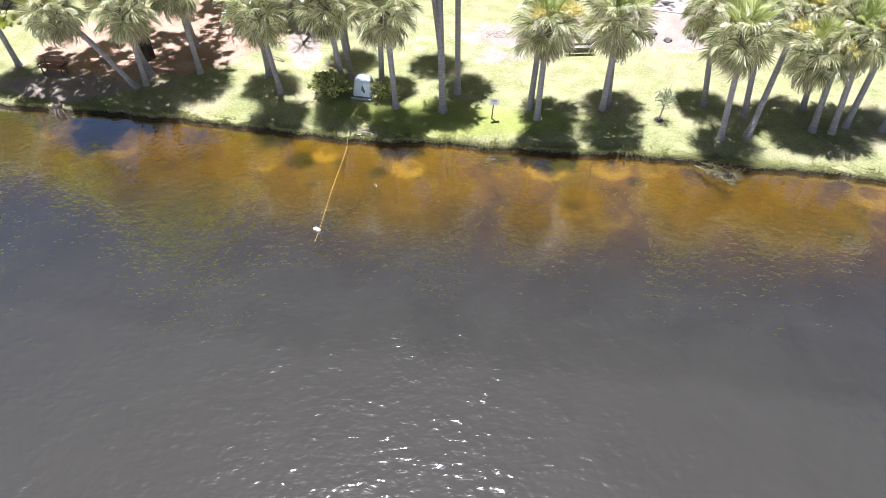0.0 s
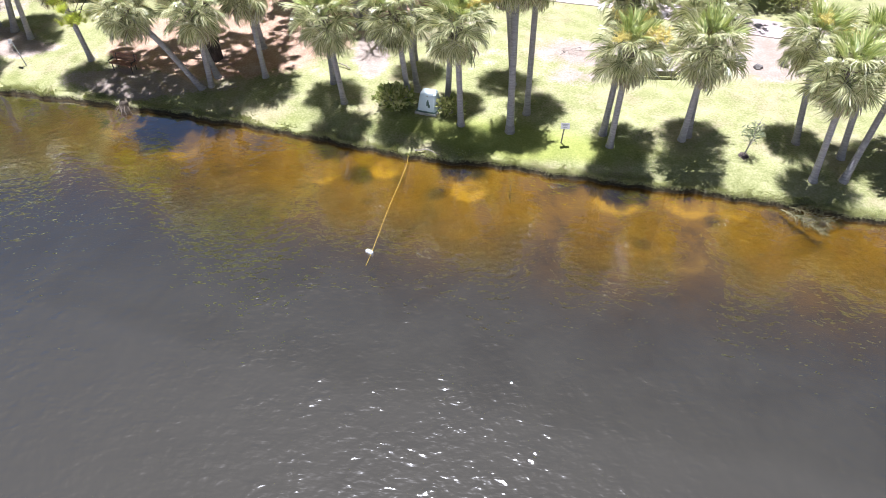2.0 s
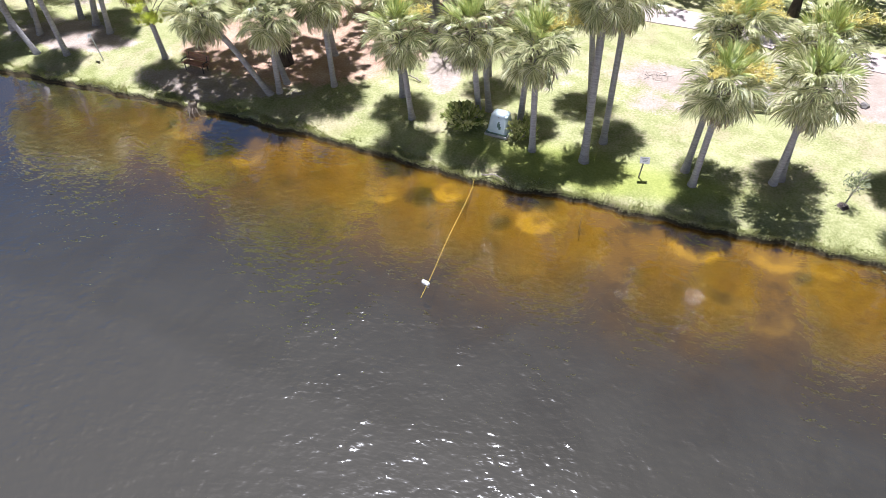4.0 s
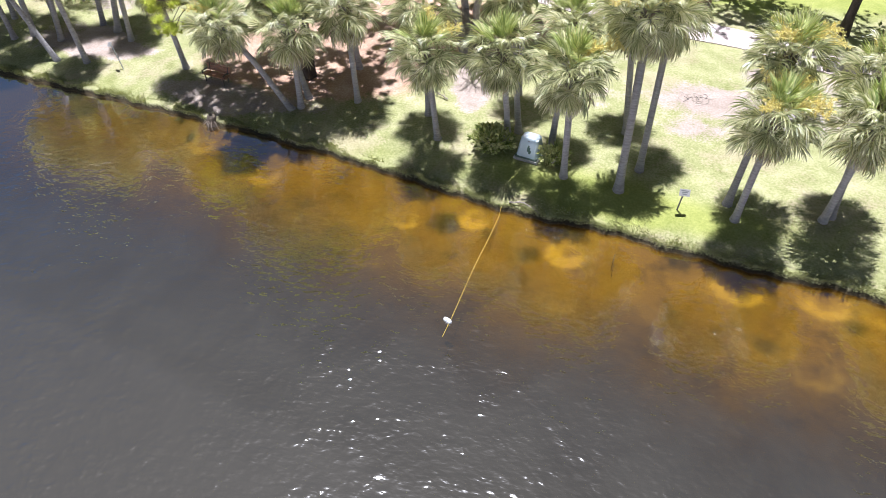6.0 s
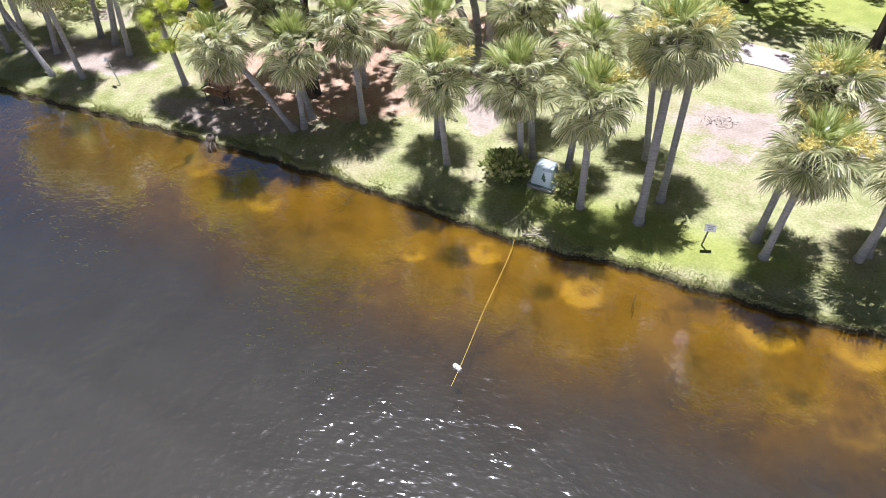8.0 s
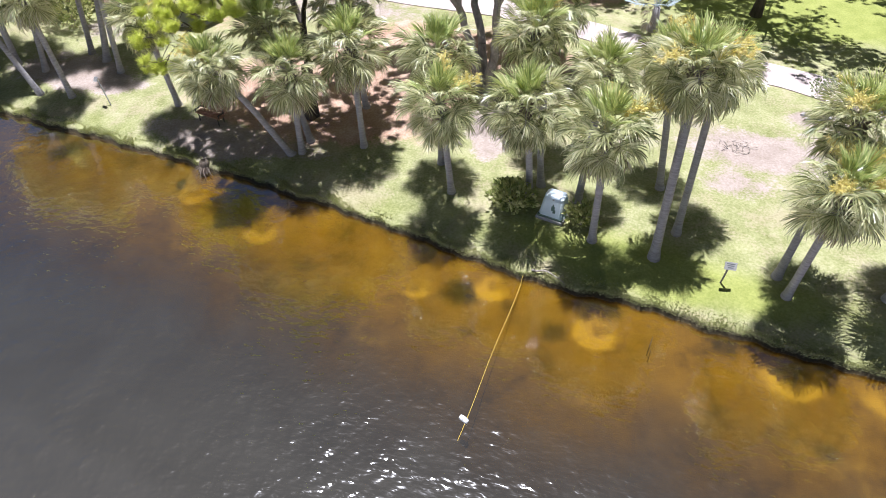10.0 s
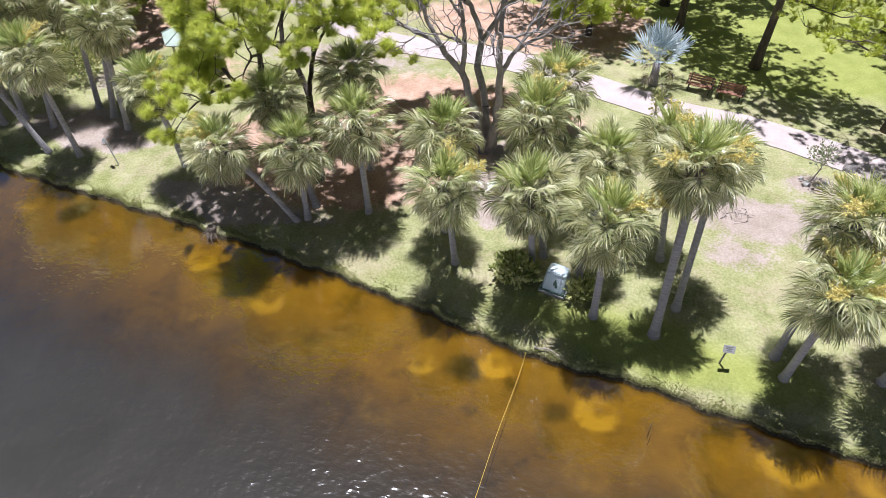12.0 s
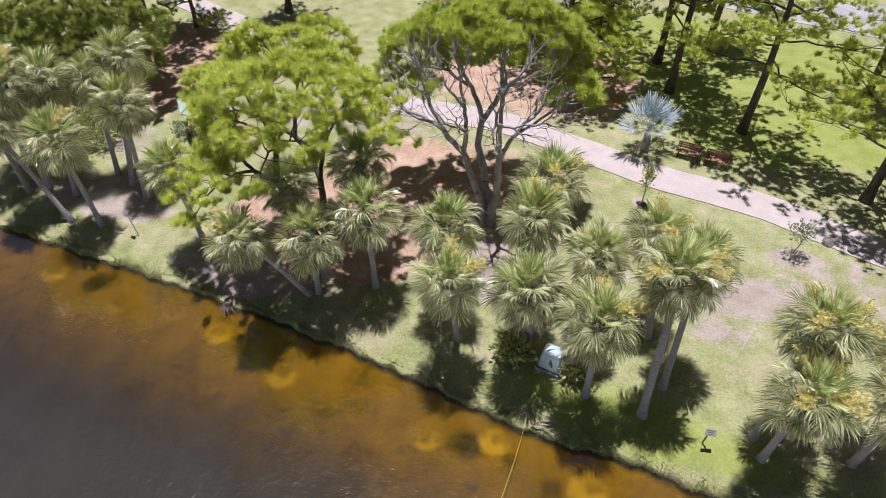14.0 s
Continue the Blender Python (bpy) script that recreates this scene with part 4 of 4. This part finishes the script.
bush("shrub", (-39.5, 42.5), (2.2, 1.8, 1.6), 1500, 0.25, BUSH, "dark dense shrub behind the palms", 64)
bush("shrub", (-31.2, 43.6), (0.9, 0.8, 0.6), 300, 0.22, PALE_LEAF, "yellowish shrub beside the shelter", 65)
bush("shrub", (-20.0, 68.5), (3.0, 2.2, 1.8), 1200, 0.35, BUSH, "round dark shrub on the far lawn", 66)
bush("shrub", (14.8, 47.3), (2.0, 1.4, 1.0), 900, 0.25, BUSH, "dense green shrub beyond the sandy path", 67)
bush("shrub", (18.0, 46.5), (2.2, 1.6, 1.2), 900, 0.25, BUSH, "dense green shrub beyond the sandy path", 68)


def sapling(place, height, crown, count, size, material, label, seed, lean=0.0):
    """A young tree: one thin stem, a few twigs and a loose crown of leaves."""
    rng = random.Random(seed)
    x, y = place
    ob = thing("young_tree", (x, y, ground_z(x, y)), label, "young tree")
    s = Shape()
    top = Vector((lean, 0, height))
    spine = limb(s, Vector((0, 0, -0.1)), top, 0.045, 0.012, rng, 0, 6, 7)
    for q in spine[2:]:
        for _ in range(3):
            limb(s, q, q + Vector((rng.uniform(-1, 1) * crown[0] * 0.8, rng.uniform(-1, 1) * crown[1] * 0.8, rng.uniform(0.1, 0.6))), 0.015, 0.005, rng, 0, 4, 3)
    piece("trunk", s.mesh("trunk", GREY_BARK), ob)
    piece("foliage", leaf_cloud(count, crown, size, rng, height - crown[2] * 0.8, 0.2).mesh("foliage", material), ob)
    return ob


sapling((-1.0, 44.8), 2.9, (0.45, 0.45, 1.1), 330, 0.17, BUSH, "slender young tree in a ring of white sand", 71)
sapling((7.2, 42.6), 2.2, (0.85, 0.8, 0.75), 300, 0.17, PALE_LEAF, "small loose-leaved young tree above pale stones", 72, 0.35)
sapling((11.2, 29.3), 1.7, (0.62, 0.55, 0.55), 420, 0.11, PALE_LEAF, "small pale olive young tree on the lawn", 73, 0.15)


def disc(name, place, radius, rise, material, label, category, seed):
    """A low mound with an uneven rim."""
    rng = random.Random(seed)
    x, y = place
    n = 18
    rim = [radius * rng.uniform(0.8, 1.15) for _ in range(n)]
    vs = [(0, 0, rise)]
    for k, h in ((0.55, rise * 0.8), (1.0, -0.06)):
        vs += [(math.cos(2 * math.pi * i / n) * rim[i] * k, math.sin(2 * math.pi * i / n) * rim[i] * k, h + rng.uniform(-0.01, 0.01)) for i in range(n)]
    fs = [(0, 1 + i, 1 + (i + 1) % n) for i in range(n)] + [(1 + i, 1 + n + i, 1 + n + (i + 1) % n, 1 + (i + 1) % n) for i in range(n)]
    ob = new(name, mesh(name, vs, fs, material, True))
    ob.matrix_basis = pose(x, y, ground_z(x, y))
    return tagged(ob, label, category)


disc("mulch_bed", (-1.0, 44.75), 0.42, 0.07, MULCH, "small dark mulch bed round a young tree", "mulch bed", 81)
disc("mulch_bed", (11.2, 29.3), 0.36, 0.05, MULCH, "small dark mulch bed round a young tree", "mulch bed", 82)


def stone(place, size, seed, material=STONE, label="dark rounded boulder beside the sandy path", squash=0.7):
    rng = random.Random(seed)
    bm = bmesh.new()
    bmesh.ops.create_icosphere(bm, subdivisions=2, radius=1)
    for v in bm.verts:
        v.co *= 1 + 0.35 * noise.noise(v.co * 1.3 + Vector((seed, 0, 0)))
        v.co.z = max(v.co.z, -0.45) * squash
    bm.transform(Matrix.Diagonal((size, size * rng.uniform(0.7, 1.0), size, 1)))
    me = bpy.data.meshes.new("boulder")
    bm.to_mesh(me)
    bm.free()
    me.materials.append(material)
    ob = new("boulder", me)
    ob.matrix_basis = pose(*place, ground_z(*place) + size * squash * 0.25, 0, 0, rng.uniform(0, 360))
    return tagged(ob, label, "boulder", "boulders along the path")


for i, (x, y, k) in enumerate([(9.2, 44.0, 0.4), (10.4, 43.7, 0.38), (12.6, 39.6, 0.24), (13.0, 38.7, 0.3), (12.9, 38.2, 0.2), (13.7, 37.7, 0.26), (15.2, 38.0, 0.25), (15.9, 39.2, 0.3), (11.6, 43.3, 0.3)]):
    stone((x, y), k, 90 + i)
for i, (x, y, k) in enumerate([(6.9, 42.2, 0.2), (7.4, 42.15, 0.16), (7.8, 42.4, 0.2), (6.7, 42.6, 0.15), (10.2, 35.3, 0.12), (10.4, 35.0, 0.09), (15.1, 33.9, 0.10), (15.4, 34.1, 0.08)]):
    stone((x, y), k, 120 + i, CONCRETE, "small pale stone lying on the lawn")


# ---- built things ----
def slat(s, length, width, thick, m):
    s.box(length, width, thick, m, 0.012)
    return s


def bench(place, turn, label):
    """A slatted park bench on two iron frames; it faces -y before it is turned."""
    x, y = place
    ob = thing("park_bench", (x, y, ground_z(x, y)), label, "bench", "park benches", turn=turn)
    for i in range(4):
        piece("seat_slat", slat(Shape(), 1.6, 0.105, 0.04, pose(0, -0.19 + i * 0.125, 0.45)).mesh("seat_slat", BENCH_WOOD), ob)
    for i in range(3):
        piece("back_slat", slat(Shape(), 1.6, 0.115, 0.04, pose(0, 0.285 + i * 0.035, 0.57 + i * 0.14, 76, 0, 0)).mesh("back_slat", BENCH_WOOD), ob)
    for sx in (-0.62, 0.62):
        s = Shape()
        s.box(0.05, 0.05, 0.47, pose(sx, -0.18, 0.195), 0.008).box(0.05, 0.05, 0.47, pose(sx, 0.2, 0.195), 0.008)
        s.box(0.05, 0.48, 0.04, pose(sx, 0.01, 0.405), 0.008).box(0.05, 0.045, 0.55, pose(sx, 0.30, 0.64, -14, 0, 0), 0.008)
        s.box(0.06, 0.46, 0.035, pose(sx * 1.2, -0.02, 0.62), 0.008).box(0.04, 0.04, 0.2, pose(sx * 1.2, -0.2, 0.52), 0.008)
        piece("bench_frame", s.mesh("bench_frame", IRON), ob, "dark iron end frame")
    return ob


bench((-22.3, 34.3), -10, "reddish-brown slatted wooden bench standing on worn sand")
bench((1.55, 50.3), -13, "reddish-brown slatted wooden bench beside the footpath")
bench((3.3, 49.9), -13, "reddish-brown slatted wooden bench under a pine")


def picnic_table(place, turn, label):
    x, y = place
    ob = thing("picnic_table", (x, y, ground_z(x, y)), label, "picnic table", turn=turn)
    for i in range(5):
        piece("table_plank", slat(Shape(), 1.8, 0.14, 0.04, pose(0, -0.30 + i * 0.15, 0.75)).mesh("table_plank", GREY_WOOD), ob)
    for sy in (-0.68, 0.68):
        for k in (-0.075, 0.075):
            piece("seat_plank", slat(Shape(), 1.8, 0.135, 0.04, pose(0, sy + k, 0.45)).mesh("seat_plank", GREY_WOOD), ob)
    for sx in (-0.62, 0.62):
        s = Shape().box(0.05, 1.5, 0.09, pose(sx, 0, 0.40)).box(0.05, 0.7, 0.08, pose(sx, 0, 0.70))
        s.box(0.05, 0.09, 0.88, pose(sx, -0.36, 0.35, -24, 0, 0)).box(0.05, 0.09, 0.88, pose(sx, 0.36, 0.35, 24, 0, 0))
        piece("trestle", s.mesh("trestle", GREY_WOOD), ob)
    return ob


picnic_table((8.1, 36.9), 3, "weathered grey wooden picnic table on bare ground")


def pump_box(place, turn):
    """A moulded cover with sloping sides and a rounded lid on a slab."""
    x, y = place
    ob = thing("utility_box", (x, y, ground_z(x, y)), "pale blue moulded utility box among shrubs", "utility box", turn=turn)
    piece("slab", Shape().box(1.2, 1.28, 0.12, pose(0, 0, 0.02), 0.02).mesh("slab", CONCRETE), ob, "grey concrete slab")
    rings = [(0.52, 0.53, 0.08), (0.51, 0.52, 0.16), (0.45, 0.34, 0.80), (0.41, 0.29, 0.92)]

    def loft(rows, name, label=""):
        vs, fs = [], []
        for hx, hy, z in rows:
            b = 0.09
            vs += [(hx - b, -hy, z), (hx, -hy + b, z), (hx, hy - b, z), (hx - b, hy, z), (-hx + b, hy, z), (-hx, hy - b, z), (-hx, -hy + b, z), (-hx + b, -hy, z)]
        for r in range(len(rows) - 1):
            fs += [(r * 8 + i, r * 8 + (i + 1) % 8, (r + 1) * 8 + (i + 1) % 8, (r + 1) * 8 + i) for i in range(8)]
        fs += [tuple(range(7, -1, -1)), tuple((len(rows) - 1) * 8 + i for i in range(8))]
        return piece(name, mesh(name, vs, fs, BOX_PAINT), ob, label)

    loft(rings, "body")
    loft([(0.43, 0.315, 0.925), (0.43, 0.315, 0.96), (0.38, 0.27, 1.02), (0.30, 0.20, 1.05)], "lid", "rounded pale lid")
    piece("plinth", Shape().box(1.08, 1.16, 0.06, pose(0, 0, 0.11)).mesh("plinth", BOX_DARK), ob, "dull green foot")
    for sy, sx, sz, k in ((-0.423, 0.06, 0.52, 0.15), (-0.454, 0.13, 0.41, 0.11), (-0.382, 0.05, 0.665, 0.07)):
        piece("dark_patch", Shape().box(k, 0.008, 0.2 * k / 0.15, pose(sx, sy, sz, -15.7, 0, 0)).mesh("dark_patch", BOX_DARK), ob, "dark green mark on the front")
    piece("latch", Shape().box(0.08, 0.03, 0.06, pose(0, -0.315, 0.9), 0.006).mesh("latch", STEEL), ob, "steel latch")
    return ob


pump_box((-4.28, 31.8), -12)


def sign(place, turn, height, width, tall, lean, label, post, thick=0.045):
    x, y = place
    ob = thing("sign", (x, y, ground_z(x, y)), label, "sign", turn=turn)
    tilt = pose(0, 0, 0, lean[0], lean[1], 0)
    piece("post", Shape().box(thick * 2, thick * 2, height + 0.2, tilt @ pose(0, 0, height / 2 - 0.1), 0.01).mesh("post", post), ob)
    panel = piece("panel", Shape().box(width, 0.025, tall, tilt @ pose(0, -thick - 0.06, height - tall / 2 + 0.09, -38, 0, 0)).mesh("panel", SIGN_WHITE), ob, "pale flat panel")
    for i in range(3):
        piece("print_bar", Shape().box(width * (0.7 - 0.12 * i), 0.005, tall * 0.09, tilt @ pose(0, -thick - 0.06, height - tall / 2 + 0.09, -38, 0, 0) @ pose(0, -0.016, tall * (0.28 - 0.24 * i))).mesh("print_bar", SIGN_BAR), panel, "line of unreadable print")
    return ob


sign((2.55, 29.6), 8, 1.12, 0.44, 0.3, (3, 3), "grey sign panel on a wooden post beside the water", GREY_WOOD, 0.03)
sign((-28.4, 34.3), -15, 1.55, 0.34, 0.26, (0, -13), "small pale sign on a leaning thin post", STEEL, 0.025)


def shelter(place, turn):
    """A six-sided park shelter: posts, a rail, a sloping roof and a small cap."""
    x, y = place
    ob = thing("shelter", (x, y, ground_z(x, y)), "six-sided park shelter with a pale green metal roof", "shelter", turn=turn)
    piece("floor_slab", Shape().tube([(0, 0, -0.1), (0, 0, 0.12)], [1.7, 1.7], 6).mesh("floor_slab", CONCRETE), ob, "grey concrete floor")
    for i in range(6):
        a, b = math.pi * i / 3, math.pi * (i + 1) / 3
        c, d = Vector((math.cos(a), math.sin(a), 0)), Vector((math.cos(b), math.sin(b), 0))
        piece("post", Shape().box(0.12, 0.12, 2.3, pose(c.x * 1.45, c.y * 1.45, 1.2), 0.015).mesh("post", GREY_WOOD), ob)
        vs = [c * 1.95 + Vector((0, 0, 2.3)), d * 1.95 + Vector((0, 0, 2.3)), d * 0.3 + Vector((0, 0, 3.1)), c * 0.3 + Vector((0, 0, 3.1))]
        vs += [v - Vector((0, 0, 0.06)) for v in vs]
        piece("roof_panel", mesh("roof_panel", vs, [(0, 1, 2, 3), (7, 6, 5, 4), (0, 4, 5, 1), (1, 5, 6, 2), (2, 6, 7, 3), (3, 7, 4, 0)], ROOF_GREEN), ob)
        piece("ridge", Shape().tube([c * 1.97 + Vector((0, 0, 2.32)), c * 0.29 + Vector((0, 0, 3.13))], [0.035, 0.035], 5).mesh("ridge", ROOF_GREEN), ob)
        m = c.lerp(d, 0.5) * 1.45
        piece("beam", Shape().box(1.4, 0.1, 0.16, pose(m.x, m.y, 2.27, 0, 0, math.degrees((a + b) / 2) + 90)).mesh("beam", GREY_WOOD), ob)
    piece("roof_cap", Shape().tube([(0, 0, 3.05), (0, 0, 3.22), (0, 0, 3.24), (0, 0, 3.42)], [0.25, 0.25, 0.35, 0.03], 6).mesh("roof_cap", IRON), ob, "dark little roof cap")
    return ob


shelter((-29.6, 44.6), 10)

# ---- on and beside the water ----
float_base = thing("rope_float", (-5.5, 21.4, 0.0), "white foam float on the floating rope", "float", turn=-28)
piece("body", Shape().tube([(-0.17, 0, 0.04), (-0.15, 0, 0.04), (-0.06, 0, 0.045), (0.06, 0, 0.045), (0.15, 0, 0.04), (0.17, 0, 0.04)], [0.04, 0.08, 0.095, 0.095, 0.08, 0.04], 10).mesh("body", FOAM, True), float_base)
piece("band", Shape().tube([(-0.02, 0, 0.045), (0.02, 0, 0.045)], [0.1, 0.1], 10).mesh("band", STEEL), float_base, "grey band")
rope_pts = [Vector((-4.88 - 0.62 * u + 0.02 * math.sin(9 * u), 28.35 - 7.75 * u, 0.012 if u > 0.03 else 0.22)) for u in np.linspace(0, 1, 40)]
tagged(new("rope", Shape().tube(rope_pts, [0.011] * 40, 6).mesh("rope", ROPE)), "thin yellow rope floating out from the bank", "rope")

reed = thing("cane", (0.2, 26.2, 0.0), "thin pale cane standing in the shallows", "cane")
piece("stalk", Shape().tube([(0, 0, -0.7), (0.0, 0.05, 0.1), (0.02, 0.12, 0.45)], [0.02, 0.016, 0.01], 5).mesh("stalk", DEAD_WOOD), reed)
piece("side_stalk", Shape().tube([(0.05, -0.25, -0.6), (0.04, -0.22, 0.12)], [0.016, 0.01], 5).mesh("side_stalk", DEAD_WOOD), reed)


def dead_branch(name, place, turn, length, twigs, label, seed, material=DEAD_WOOD, spread_of=0.6, z=None):
    rng = random.Random(seed)
    x, y = place
    ob = thing(name, (x, y, ground_z(x, y) if z is None else z), label, "branch", turn=turn)
    s = Shape()
    spine = limb(s, Vector((0, 0, 0.08)), Vector((length, 0, 0.10)), 0.045, 0.012, rng, 0.12, 6, 8)
    piece("bough", s.mesh("bough", material), ob)
    t = Shape()
    for _ in range(twigs):
        q = rng.choice(spine[1:])
        e = q + Vector((rng.uniform(0.1, 0.9), rng.uniform(-1, 1), rng.uniform(-0.15, 0.45))) * spread_of
        mid = limb(t, q, e, 0.015, 0.005, rng, 0.03, 4, 4)
        limb(t, mid[2], mid[2] + Vector((rng.uniform(0, 0.3), rng.uniform(-0.3, 0.3), rng.uniform(-0.05, 0.25))), 0.008, 0.004, rng, 0, 3, 3)
    tagged(piece("brushwood", t.mesh("brushwood", material), ob), "tangle of thin dry twigs", kind="stuff")
    return ob


dead_branch("fallen_branch", (12.3, 26.1), -48, 1.9, 90, "dead leafy branch lying from the bank into the water", 141, BRUSH, 0.45, z=0.02)
dead_branch("fallen_branch", (12.7, 26.3), -36, 1.6, 80, "dead leafy branch lying from the bank into the water", 142, BRUSH, 0.45, z=0.05)
dead_branch("fallen_branch", (-4.6, 28.55), -20, 1.5, 5, "thin bare branch lying along the bank", 143, spread_of=0.3)
dead_branch("fallen_branch", (-9.3, 35.4), 160, 1.2, 5, "thin bare branch lying on the lawn", 144, spread_of=0.3)

stump = thing("tree_stump", (-21.1, 31.35, 0.15), "rotten brown tree stump with spreading roots at the water's edge", "tree stump")
rng_stump = random.Random(9)
piece("stump_body", Shape().tube([(0, 0, -0.2), (0, 0, 0.1), (0.03, 0, 0.32), (0.05, 0, 0.4)], [0.36, 0.27, 0.22, 0.17], 9).mesh("stump_body", BOOT), stump)
for i in range(6):
    a = -2.6 + i * 0.42
    s = Shape()
    limb(s, Vector((math.cos(a) * 0.15, math.sin(a) * 0.15, 0.16)), Vector((math.cos(a) * 0.62, math.sin(a) * 0.75, -0.2 + 0.05 * rng_stump.random())), 0.035, 0.012, rng_stump, 0.08, 5, 5)
    piece("root", s.mesh("root", BOOT), stump)

pit = thing("fire_pit", (3.3, 38.7, ground_z(3.3, 38.7)), "burnt-out campfire of charred sticks on bare ground", "fire pit")
rng_pit = random.Random(19)
for i in range(26):
    a, r = i * 2.4, 0.05 + 0.75 * (i / 26) ** 0.7
    s = Shape()
    ln, w = rng_pit.uniform(0.15, 0.6), rng_pit.uniform(0, 6.3)
    p = Vector((math.cos(a) * r * 1.2, math.sin(a) * r * 0.8, 0.03 + rng_pit.uniform(0, 0.06)))
    d = Vector((math.cos(w), math.sin(w), rng_pit.uniform(-0.1, 0.2))) * ln / 2
    s.tube([p - d, p + d * 0.1 + Vector((0.02, 0.01, 0.01)), p + d], [0.013, 0.012, 0.007], 5)
    piece("stick", s.mesh("stick", CHAR if i % 4 == 0 else DEAD_WOOD), pit)


# ---- rough grass along the bank ----
def fringe():
    """Blades and tufts that hang over the edge of the bank."""
    rng = random.Random(77)
    vs, fs = [], []
    for _ in range(26000):
        x = rng.uniform(-40, 26)
        s = abs(rng.gauss(0, 0.24)) + 0.05
        if noise.noise(Vector((x * 0.9, s * 2, 3.0))) < -0.25:
            continue
        y = shore(x) + s
        z = ground_z(x, y)
        a, h = rng.uniform(-2.7, -0.4), rng.uniform(0.04, 0.10) * (1.0 + 0.9 * max(0.0, noise.noise(Vector((x * 1.7, 5.0, s)))))
        o = Vector((math.cos(a), math.sin(a), 0)) * h * rng.uniform(0.3, 1.1)
        w = Vector((-math.sin(a), math.cos(a), 0)) * 0.012
        p = Vector((x, y, z - 0.02))
        n = len(vs)
        vs += [tuple(p - w), tuple(p + w), tuple(p + o * 0.6 + Vector((0, 0, h)) + w * 0.6), tuple(p + o + Vector((0, 0, h * 0.7)))]
        fs += [(n, n + 1, n + 2), (n, n + 2, n + 3)]
    return mesh("bank_grass", vs, fs, GRASS_BLADE)


tagged(new("bank_grass", fringe()), "ragged yellow-green grass hanging over the bank", "grass", kind="stuff")
